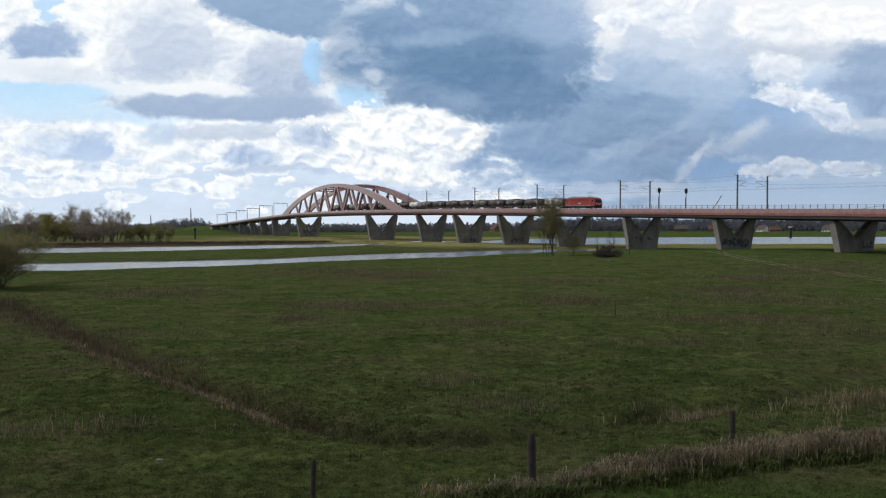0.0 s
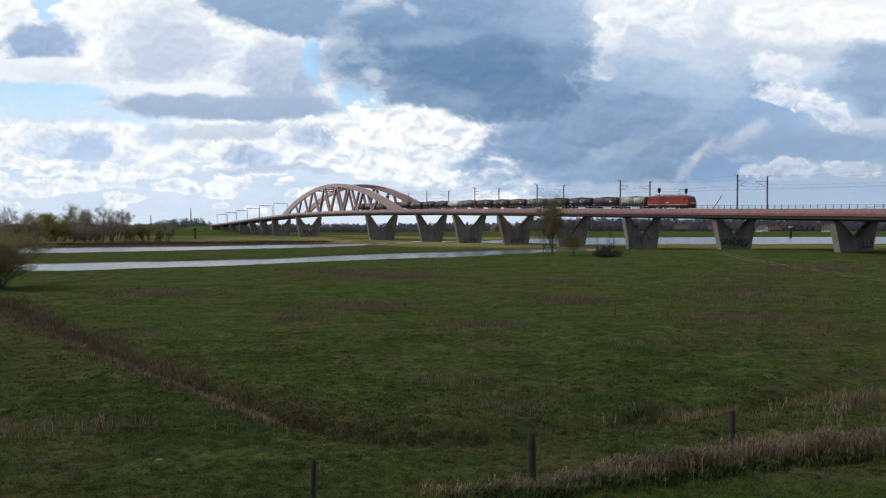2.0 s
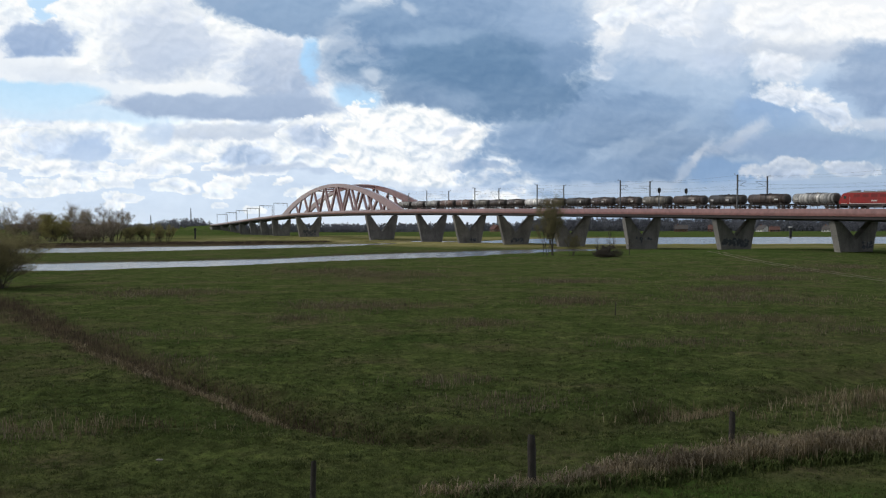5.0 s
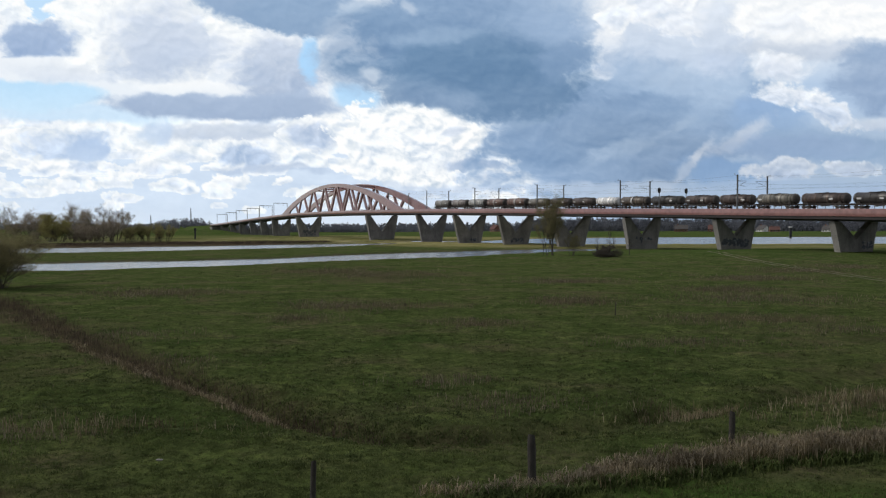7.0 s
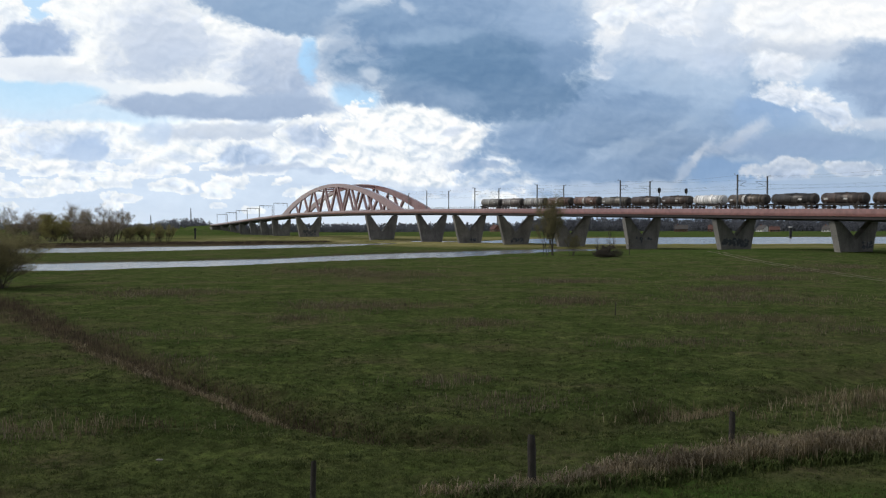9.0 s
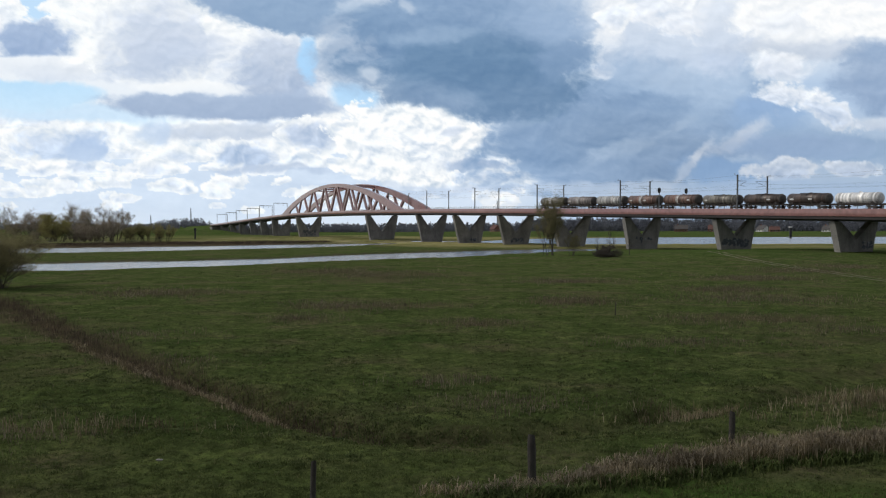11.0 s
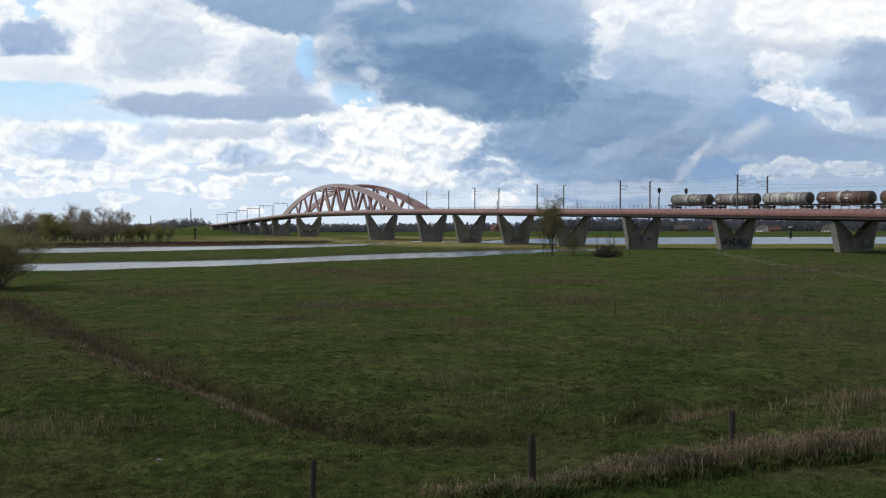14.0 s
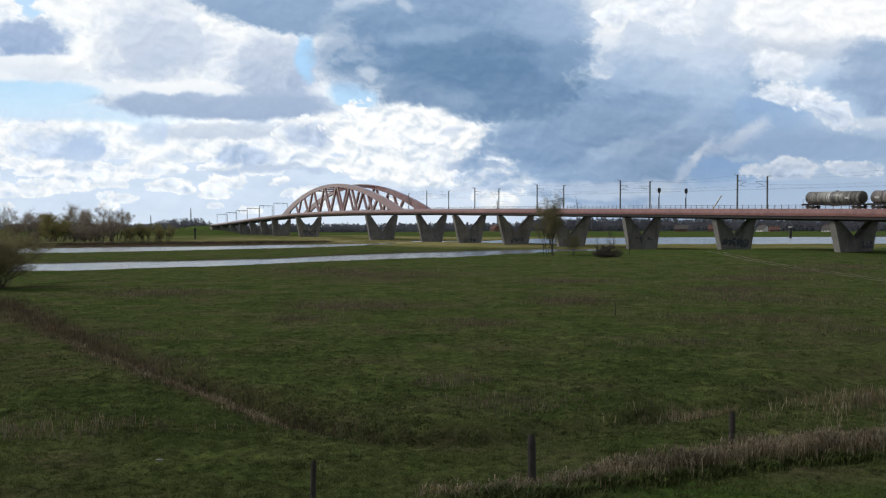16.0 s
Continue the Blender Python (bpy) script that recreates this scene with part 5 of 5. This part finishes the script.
fence_post(-2.68, 17.8, 2.21, 0.062, 1)
fence_post(2.07, 20.2, 2.17, 0.098, 2)
fence_post(7.68, 23.2, 2.09, 0.082, 3)


# ---- far landmarks ----
BRICK = surface("red_brown_brick", (0.16, 0.075, 0.055), (0.22, 0.11, 0.08), 0.5, 5, 0.9)
TILE = surface("orange_red_roof_tile", (0.10, 0.048, 0.04), (0.14, 0.066, 0.054), 0.5, 5, 0.85)
SLATE_ROOF = surface("dark_roof_tile", (0.06, 0.055, 0.055), (0.1, 0.09, 0.085), 0.5, 5, 0.85)
WHITEWALL = surface("white_render", (0.6, 0.6, 0.58), (0.72, 0.72, 0.7), 0.5, 5, 0.9)
WINDOWGLASS = surface("dark_window_glass", (0.02, 0.025, 0.03), (0.04, 0.045, 0.05), 0.5, 5, 0.1)


def house(x, y, w, d, eaves, ridge, turn, wall, roof, label):
    h = thing("house", pose(x, y, float(land_z(x, y)) - 0.3, 0, 0, turn), label, "house", "far houses")
    part("wall", prism(bmesh.new(), [(-w / 2, 0), (w / 2, 0), (w / 2, eaves), (0, ridge - 0.15), (-w / 2, eaves)], -d / 2, d / 2), wall, h)
    bm = bmesh.new()
    k = 0.6
    prism(bm, [(-w / 2 - k, eaves - 0.35), (0, ridge), (w / 2 + k, eaves - 0.35), (w / 2 + k, eaves - 0.1), (0, ridge + 0.3), (-w / 2 - k, eaves - 0.1)], -d / 2 - 0.4, d / 2 + 0.4)
    rf = part("roof", bm, roof, h)
    part("chimney", box(bmesh.new(), -0.5, 0.5, d / 4 - 0.5, d / 4 + 0.5, ridge - 0.6, ridge + 1.3), BRICK, rf)
    for s in (-1, 1):
        for j in range(3):
            yy = -d / 2 + d * (j + 0.5) / 3
            win = part("window", box(bmesh.new(), s * w / 2 - 0.05, s * w / 2 + 0.05, yy - 0.7, yy + 0.7, 1.0, 2.5), WHITEWALL, h)
            part("pane", box(bmesh.new(), s * w / 2 - 0.07, s * w / 2 + 0.07, yy - 0.6, yy + 0.6, 1.1, 2.4), WINDOWGLASS, win)
    for xx in (-w / 4, w / 4):
        win = part("window", box(bmesh.new(), xx - 0.7, xx + 0.7, -d / 2 - 0.05, -d / 2 + 0.05, 1.0, 2.5), WHITEWALL, h)
        part("pane", box(bmesh.new(), xx - 0.6, xx + 0.6, -d / 2 - 0.07, -d / 2 + 0.07, 1.1, 2.4), WINDOWGLASS, win)


for _u, _y, _w, _d, _e, _r, _t, _wall, _roof, _l in [
        (1262, 930, 8, 10, 3.2, 7.5, 70, BRICK, TILE, "red-roofed brick farmhouse before the far woods"),
        (1350, 960, 9, 12, 3.2, 7.5, 20, WHITEWALL, SLATE_ROOF, "white house with a dark roof before the far woods"),
        (1370, 930, 7, 10, 2.8, 6.0, 80, BRICK, TILE, "long red-roofed brick barn before the far woods"),
        (1465, 950, 8, 10, 3.2, 7.4, 40, WHITEWALL, SLATE_ROOF, "small pale house before the far woods"),
        (1540, 940, 9, 12, 3.4, 7.6, 65, BRICK, SLATE_ROOF, "dark-roofed brick house before the far woods"),
        (876, 900, 7, 9, 3.2, 6.8, 30, BRICK, TILE, "red-roofed house seen under the bridge"),
        (1205, 960, 9, 14, 3.4, 7.6, 75, BRICK, SLATE_ROOF, "brown brick barn with a dark roof")]:
    house((_u - 784) / 1550 * _y, _y, _w, _d, _e, _r, _t, _wall, _roof, _l)


def turbine(u, y, hub_z, blade, turn):
    x = (u - 784) / 1550 * y
    t = thing("wind_turbine", pose(x, y, 0), "slim pale grey wind turbine far beyond the bridge", "wind turbine", "wind turbines")
    part("tower", rod(bmesh.new(), (0, 0, -1), (0, 0, hub_z), 2.6, 1.5, 12), GALV, t)
    part("nacelle", box(bmesh.new(), -2, 2, -3, 6, hub_z - 2, hub_z + 2, 0.5), GALV, t)
    for k in range(3):
        a = radians(turn + 120 * k)
        bm = beam(bmesh.new(), (0, -3.5, hub_z), (blade * math.sin(a), -3.5, hub_z + blade * math.cos(a)), 2.6, 1.0, 0.35)
        part("blade", bm, GALV, t)


turbine(880, 3400, 104, 38, -32)
turbine(1021, 3600, 104, 36, -14)

PYLONWHITE = surface("white_painted_steel", (0.88, 0.88, 0.88), (0.94, 0.94, 0.94), 0.2, 0.2, 0.5)
_p = thing("leaning_pylon", pose(418, 1440, 0), "white leaning steel pylon rising far behind the bridge deck", "pylon")
part("shaft", beam(bmesh.new(), (0, 0, -1), (39.5, 0, 58.5), 3.6, 3.6, 0.55), PYLONWHITE, _p)


def lattice_tower(u, y, height, w):
    x = (u - 784) / 1550 * y
    t = thing("lattice_mast", pose(x, y, 0), "thin grey lattice mast on the horizon", "mast", "far masts")
    for sx in (-1, 1):
        for sy in (-1, 1):
            part("leg", rod(bmesh.new(), (sx * w, sy * w, -1), (sx * w * 0.3, sy * w * 0.3, height), 0.4, 0.25, 5), GALV, t)
    bm = bmesh.new()
    n = 9
    for k in range(n):
        z0, z1 = height * k / n, height * (k + 1) / n
        a, b = w * (1 - 0.7 * k / n), w * (1 - 0.7 * (k + 1) / n)
        for s in (-1, 1):
            rod(bm, (-a, s * a, z0), (b, s * b, z1), 0.2, 0.2, 4)
            rod(bm, (s * a, -a, z0), (s * b, b, z1), 0.2, 0.2, 4)
    part("bracing", bm, GALV, t)


lattice_tower(338, 2600, 62, 3.0)
lattice_tower(267, 2800, 44, 2.2)
for _u, _h in ((322, 26), (330, 30), (352, 30), (360, 28), (371, 24)):
    lattice_tower(_u, 2300, _h, 1.6)


def beacon(x, y, height, w, label, board):
    b = thing("river_beacon", pose(x, y, float(land_z(x, y)) - 0.2), label, "beacon", "river beacons")
    part("post", box(bmesh.new(), -w / 2, w / 2, -w / 2, w / 2, -1.5, height, 0.04), BLACK, b)
    part("top_mark", box(bmesh.new(), -w * 0.8, w * 0.8, -w * 0.7, w * 0.7, height, height + 0.9, 0.05), board, b)
    for k in range(4):
        part("rung", box(bmesh.new(), -w * 0.7, w * 0.7, -w * 0.6, -w * 0.5, 1.2 + k * 1.2, 1.32 + k * 1.2), BLACK, b)


beacon(-146, 516, 7.0, 0.8, "black wooden mooring post by the river", BLACK)
beacon(246, 620, 8.2, 1.3, "dark river beacon with a pale top mark", PALE)

# ---- spray paint on the piers ----
INK = surface("dark_blue_spray_paint", (0.055, 0.062, 0.075), (0.10, 0.112, 0.125), 1.5, 6, 0.8)
INKPALE = surface("pale_spray_paint", (0.22, 0.25, 0.27), (0.32, 0.35, 0.36), 1, 6, 0.8)


def graffiti(s, thick, y0, y1, z0, z1, seed, n):
    """Plain sprayed strokes and blots on the eastern face of a pier."""
    rng = random.Random(seed)
    pier = min((o for o in bridge.children if o.name.startswith("pier")), key=lambda o: abs(sum(c[0] for c in o.bound_box) / 8 - s))
    for mat, count, big in ((INK, n, 1.0), (INKPALE, n // 2, 0.35)):
        bm = bmesh.new()
        for _ in range(count):
            cy, cz = rng.uniform(y0, y1), rng.uniform(z0, z1)
            ry, rz = rng.uniform(0.3, 0.8) * big, rng.uniform(0.3, 0.7) * big
            x = s - thick / 2 - 0.006 - (0.004 if mat is INKPALE else 0)
            ring = [bm.verts.new((x - 0.0001 * _, cy + ry * math.cos(a) * rng.uniform(0.6, 1.2), cz + rz * math.sin(a) * rng.uniform(0.6, 1.2)))
                    for a in [k * math.tau / 10 for k in range(10)]]
            bm.faces.new(ring)
        part("sprayed_marks", bm, mat, pier, "sprayed graffiti marks")


graffiti(39.8, 1.7, -4.6, 4.6, 1.9, 3.6, 3, 40)
graffiti(1.0, 1.7, -5.0, -2.0, 2.2, 4.0, 4, 10)
graffiti(80.4, 1.7, -3.0, 3.0, 2.2, 3.6, 5, 6)
graffiti(162.0, 1.7, -3.0, 2.5, 1.2, 2.4, 6, 16)
graffiti(202.5, 1.7, -2.5, 1.5, 1.2, 1.7, 7, 9)
graffiti(466.0, 2.4, -5.0, 5.0, 1.0, 4.5, 8, 34)


# ---- grasses ----
def island_material(name, stops, rough=0.9):
    m = bpy.data.materials.new(name)
    m.use_nodes = True
    nt = m.node_tree
    geo = nt.nodes.new("ShaderNodeNewGeometry")
    tuft = nt.nodes.new("ShaderNodeAttribute")
    tuft.attribute_name = "tuft"
    both = nt.nodes.new("ShaderNodeMix")
    both.inputs[0].default_value = 0.3
    nt.links.new(tuft.outputs["Fac"], both.inputs[2])
    nt.links.new(geo.outputs["Random Per Island"], both.inputs[3])
    col = ramp(nt, both.outputs[0], [(p, (*c, 1)) for p, c in stops])
    tc = nt.nodes.new("ShaderNodeTexCoord").outputs["Object"]
    v = ramp(nt, noise_tex(nt, tc, 0.5, 4), [(0.3, (0.72, 0.72, 0.72, 1)), (0.7, (1.25, 1.25, 1.2, 1))])
    lumps = ramp(nt, noise_tex(nt, tc, 1.9, 3, 0.6), [(0.34, (0.72, 0.73, 0.72, 1)), (0.5, (1.0, 1.0, 1.0, 1)), (0.68, (1.35, 1.32, 1.2, 1))])
    v = mixed(nt, 1.0, v, lumps, "MULTIPLY")
    nt.links.new(mixed(nt, 1.0, col, v, "MULTIPLY"), nt.nodes["Principled BSDF"].inputs["Base Color"])
    nt.nodes["Principled BSDF"].inputs["Roughness"].default_value = rough
    nt.nodes["Principled BSDF"].inputs["Specular IOR Level"].default_value = 0.05
    return m


GREENBLADE = island_material("green_grass_blades", [(0.10, (0.046, 0.060, 0.021)), (0.32, (0.068, 0.088, 0.030)), (0.6, (0.086, 0.108, 0.038)), (0.85, (0.114, 0.134, 0.052)), (1.0, (0.15, 0.138, 0.082))])
TUSSOCKBLADE = island_material("tussock_blades", [(0.15, (0.036, 0.046, 0.020)), (0.50, (0.058, 0.074, 0.030)), (0.70, (0.092, 0.112, 0.042)), (0.86, (0.120, 0.134, 0.058)), (0.95, (0.16, 0.145, 0.09))])
DARKBLADE = island_material("dark_rush_blades", [(0.1, (0.032, 0.044, 0.016)), (0.9, (0.076, 0.098, 0.034))])
STRAWBLADE = island_material("straw_reed_blades", [(0.1, (0.090, 0.072, 0.042)), (0.5, (0.175, 0.142, 0.092)), (0.9, (0.36, 0.305, 0.22))])
PLUME = island_material("reed_seed_heads", [(0.1, (0.15, 0.124, 0.090)), (0.5, (0.21, 0.176, 0.13)), (0.9, (0.33, 0.282, 0.215))])
WITHEREDBLADE = island_material("withered_grass_blades", [(0.1, (0.085, 0.072, 0.050)), (0.5, (0.140, 0.116, 0.082)), (0.9, (0.25, 0.212, 0.158))])
BROWNBLADE = island_material("brown_ditch_stalks", [(0.0, (0.042, 0.032, 0.025)), (0.6, (0.075, 0.058, 0.045)), (1.0, (0.16, 0.125, 0.09))])
for _m in (GREENBLADE, STRAWBLADE, PLUME, WITHEREDBLADE, BROWNBLADE):
    let_light_through(_m, 0.35)
GRNG = np.random.default_rng(31)


def blades(name, x, y, height, width, lean, per, spread, material, label, lift=0.0):
    """Bent two-piece blades in tufts at the given places; one joined mesh."""
    tuft = np.repeat(GRNG.uniform(0, 1, len(x)), per * 5)
    x, y, height = np.repeat(x, per), np.repeat(y, per), np.repeat(height, per)
    n = len(x)
    x, y = x + GRNG.normal(0, spread, n), y + GRNG.normal(0, spread, n)
    z = land_z(x, y) - 0.02 + np.repeat(lift, per) if np.ndim(lift) else land_z(x, y) - 0.02
    h = height * GRNG.uniform(0.55, 1.15, n)
    a = GRNG.uniform(0, math.tau, n)
    w = width * GRNG.uniform(0.6, 1.4, n)
    px, py = -np.sin(a) * w / 2, np.cos(a) * w / 2
    lx, ly = np.cos(a) * h * lean * GRNG.uniform(0.2, 1.3, n), np.sin(a) * h * lean * GRNG.uniform(0.2, 1.3, n)
    v = np.stack([np.stack([x - px, y - py, z], -1), np.stack([x + px, y + py, z], -1), np.stack([x + lx * 0.35 + px * 0.8, y + ly * 0.35 + py * 0.8, z + h * 0.6], -1),
                  np.stack([x + lx * 0.35 - px * 0.8, y + ly * 0.35 - py * 0.8, z + h * 0.6], -1), np.stack([x + lx, y + ly, z + h * (1 - 0.25 * lean)], -1)], 1).reshape(-1, 3)
    b = np.arange(n)[:, None] * 5
    quads, tris = (b + np.array([0, 1, 2, 3])), (b + np.array([3, 2, 4]))
    me = bpy.data.meshes.new(name)
    me.from_pydata(v.tolist(), [], quads.tolist() + tris.tolist())
    me.materials.append(material)
    me.attributes.new("tuft", "FLOAT", "POINT").data.foreach_set("value", tuft.astype(np.float32))
    return tagged(new(name, me), label, "grass", kind="stuff")


def meadow():
    # density falls off with distance
    n = 46000
    y = 16.6 / (1 - GRNG.uniform(0, 0.82, n))
    x = GRNG.uniform(-0.56, 0.56, n) * y
    ok = ditch_distance(x, y) > 0.4
    x, y = x[ok], y[ok]
    lump = fbm(x * 0.6, y * 0.6, 4, 0.6, 90)
    blades("meadow_grass", x, y, (0.055 + 0.085 * np.clip(lump + 0.35, 0, 1)) * np.interp(y, [20, 60], [1, 1.5]), 0.020, 0.9, 4, 0.08, GREENBLADE,
           "short tufted green pasture grass")
    n = 6500
    y = 25.0 / (1 - GRNG.uniform(0, 0.88, n))
    x = GRNG.uniform(-0.56, 0.56, n) * y
    ok = (ditch_distance(x, y) > 0.4) & ((y > 25) | (x < 1.0)) & (land_z(x, y) > -0.1) & (fbm(x * 0.12, y * 0.12, 3, 0.5, 91) > -0.35)
    x, y = x[ok], y[ok]
    blades("grass_tussocks", x, y, np.interp(y, [18, 40, 90, 180], [0.09, 0.12, 0.20, 0.32]) * GRNG.uniform(0.6, 1.4, len(x)), 0.024, 1.0, 12, 0.12, TUSSOCKBLADE,
           "coarse dark and pale grass tussocks in the pasture")
    n = 5200
    y = 17.5 / (1 - GRNG.uniform(0, 0.80, n))
    x = GRNG.uniform(-0.56, 0.56, n) * y
    ok = (fbm(x * 0.23, y * 0.3, 4, 0.6, 97) > 0.18) & ((y > 25) | (x < 1.0))
    x, y = x[ok], y[ok]
    blades("rush_clumps", x, y, np.full(len(x), 0.12), 0.022, 1.2, 14, 0.13, DARKBLADE, "dark green clumps of coarse grass and rush")
    xs, ys = [], []
    for cx, cy, sx, sy in (*WITHERED, (-14, 43, 2.2, 1.0), (-20, 55, 4, 2), (14, 50, 4, 1.6), (0.5, 36, 1.6, 0.8), (-13, 26, 2.1, 1.1), (2.5, 31, 2.1, 1.1), (30, 84, 8, 3), (28, 58, 5, 1.7)):
        m = int(50 + 8 * sx * sy ** 0.5 * np.interp(cy, [50, 150], [2.0, 1.0]))
        xs.append(GRNG.normal(cx, sx * 0.65, m))
        ys.append(GRNG.normal(cy, sy * 0.95, m))
    x, y = np.concatenate(xs), np.concatenate(ys)
    near = y < 75
    blades("dry_grass_patches", x[near], y[near], 0.22 + 0.0024 * y[near], 0.02, 0.6, 8, 0.35, WITHEREDBLADE, "thin straw-coloured patches of dead grass")
    blades("dead_grass_patches", x[~near], y[~near], np.full((~near).sum(), 0.42), 0.03, 0.6, 9, 0.9, WITHEREDBLADE, "brownish patches of dead grass near the water")
    n = 2600
    x = GRNG.uniform(-230, -50, n)
    y = np.interp(x, [-260, -143, -115, -86, -50], [235, 306, 328, 347, 383]) + GRNG.uniform(4, 60, n)
    blades("bank_reeds", x, y, np.full(n, 1.0), 0.10, 0.4, 8, 0.9, BROWNBLADE, "brown dead reeds along the far bank")


def reeds():
    bx, by = np.array([-1.0, 1.3, 2.8, 4.2, 7.1, 11.3, 17.0]), np.array([19.0, 19.55, 20.1, 20.9, 22.1, 23.3, 25.2])
    n = 2600
    x = -0.6 + 17.4 * GRNG.uniform(0, 1, n) ** 0.85
    y = np.interp(x, bx, by) + GRNG.normal(0, 0.33, n) * np.interp(x, [1, 5], [0.7, 1])
    tall = np.interp(x, [-1, 2.5, 4.5, 8, 17], [0.22, 0.30, 0.47, 0.62, 0.74]) * GRNG.uniform(0.7, 1.1, n)
    keep = GRNG.uniform(0, 1, n) < np.interp(x, [-1, 2, 4], [0.25, 0.5, 1])
    blades("reed_bed", x[keep], y[keep], tall[keep], 0.016, 0.45, 7, 0.10, STRAWBLADE, "band of tall dry straw-coloured reed grass")
    blades("reed_plumes", x[keep], y[keep], np.full(keep.sum(), 0.15), 0.026, 0.9, 2, 0.10, PLUME, "pale feathery seed heads on the reed grass", tall[keep] * 0.72)
    n = 1500
    x = GRNG.uniform(0.5, 16.5, n)
    y = np.interp(x, bx, by) - 0.55 + GRNG.normal(0, 0.26, n)
    blades("reed_undergrowth", x, y, np.full(n, 0.30), 0.026, 0.9, 8, 0.14, DARKBLADE, "dark green growth at the foot of the reeds")
    x = np.concatenate([GRNG.normal(16.2, 1.4, 300), GRNG.normal(8.2, 0.9, 110), GRNG.normal(12.5, 1.5, 60), GRNG.normal(-10.5, 1.8, 60)])
    y = np.concatenate([GRNG.normal(31.0, 1.0, 300), GRNG.normal(29.2, 0.7, 110), GRNG.normal(29.0, 1.2, 60), GRNG.normal(26.5, 0.8, 60)])
    blades("reed_patches", x, y, np.full(len(x), 0.42), 0.016, 0.5, 6, 0.16, STRAWBLADE, "scattered clumps of dry reed grass")


def ditch_growth():
    n = 2900
    k = GRNG.uniform(0, 1, n) ** 1.5
    s = k * 8.0
    x, y = np.interp(s, np.arange(len(DITCH_X)), DITCH_X), np.interp(s, np.arange(len(DITCH_X)), DITCH_Y)
    wide = np.interp(y, [26, 80], [0.42, 1.5])
    x, y = x + GRNG.normal(0, 1, n) * wide * 0.6, y + GRNG.normal(0, 1, n) * wide
    tall = np.interp(y, [26, 40, 80, 130], [0.22, 0.34, 0.6, 0.8])
    blades("ditch_stalks", x, y, tall, 0.016, 0.45, 6, 0.15, BROWNBLADE, "brown dead stalks growing along the ditch")
    n = 700
    s = GRNG.uniform(2.5, 6.5, n)
    x, y = np.interp(s, np.arange(len(DITCH_X)), DITCH_X), np.interp(s, np.arange(len(DITCH_X)), DITCH_Y)
    blades("ditch_straw", x + GRNG.normal(-0.5, 0.3, n), y + GRNG.normal(-0.5, 0.3, n), np.full(n, 0.34), 0.018, 0.6, 8, 0.14, STRAWBLADE, "pale straw along the ditch edge")
    n = 560
    s = GRNG.uniform(4.0, 12.5, n)
    x, y = np.interp(s, np.arange(len(DITCH_X)), DITCH_X), np.interp(s, np.arange(len(DITCH_X)), DITCH_Y)
    blades("ditch_rushes", x + GRNG.normal(0.35, 0.5, n), y + GRNG.normal(0.3, 0.45, n), np.full(n, 0.17), 0.026, 1.1, 9, 0.16, DARKBLADE, "dark rush growing beside the ditch")


def stake(x, y, height, r):
    ob = part("wooden_stake", rod(bmesh.new(), (0, 0, -0.2), (0.04, 0, height), r, r * 0.8, 7), POSTWOOD, None)
    ob.matrix_world = pose(x, y, float(land_z(x, y)))
    tagged(ob, "thin grey wooden stake standing in the pasture", "stake")


def stone(x, y, size, seed):
    rng = random.Random(seed)
    bm = bmesh.new()
    bmesh.ops.create_icosphere(bm, subdivisions=2, radius=size)
    for v in bm.verts:
        v.co = Vector((v.co.x * 1.7, v.co.y * 0.9, v.co.z * 0.5)) * rng.uniform(0.85, 1.1)
    ob = part("stone", bm, CONCRETE, None)
    ob.matrix_world = pose(x, y, float(land_z(x, y)) + 0.10)
    tagged(ob, "small pale stone lying in the grass", "stone")


stake(13.6, 69.0, 1.0, 0.05)
stone(-7.3, 22.4, 0.06, 3)
meadow()
reeds()
ditch_growth()


# ---- wheel tracks across the pasture ----
def wheel_tracks():
    m = surface("trodden_pale_grass", (0.10, 0.088, 0.045), (0.15, 0.13, 0.075), 0.4, 3, 0.95)
    px, py = np.array([66.0, 62.5, 60.5, 58.5, 57.5, 57.0]), np.array([214, 180, 150, 128, 112, 95.0])
    ys = np.arange(214, 95, -2.0)
    xs = np.interp(ys, py[::-1], px[::-1])
    xs = np.convolve(np.pad(xs, 6, mode="edge"), np.ones(13) / 13, mode="valid")
    for side in (-0.95, 0.95):
        v, f = [], []
        for i, (x, y) in enumerate(zip(xs, ys)):
            w = 0.22 + 0.09 * math.sin(y * 0.7 + side * 3)
            for e in (-w, w):
                v.append((x + side + e, y, float(land_z(x + side + e, y)) + 0.05))
            if i:
                f.append((2 * i - 2, 2 * i - 1, 2 * i + 1, 2 * i))
        tagged(new("wheel_track", mesh_of("wheel_track", v, f, m)), "pale worn wheel track across the pasture", "track", kind="structure")


wheel_tracks()


motions()
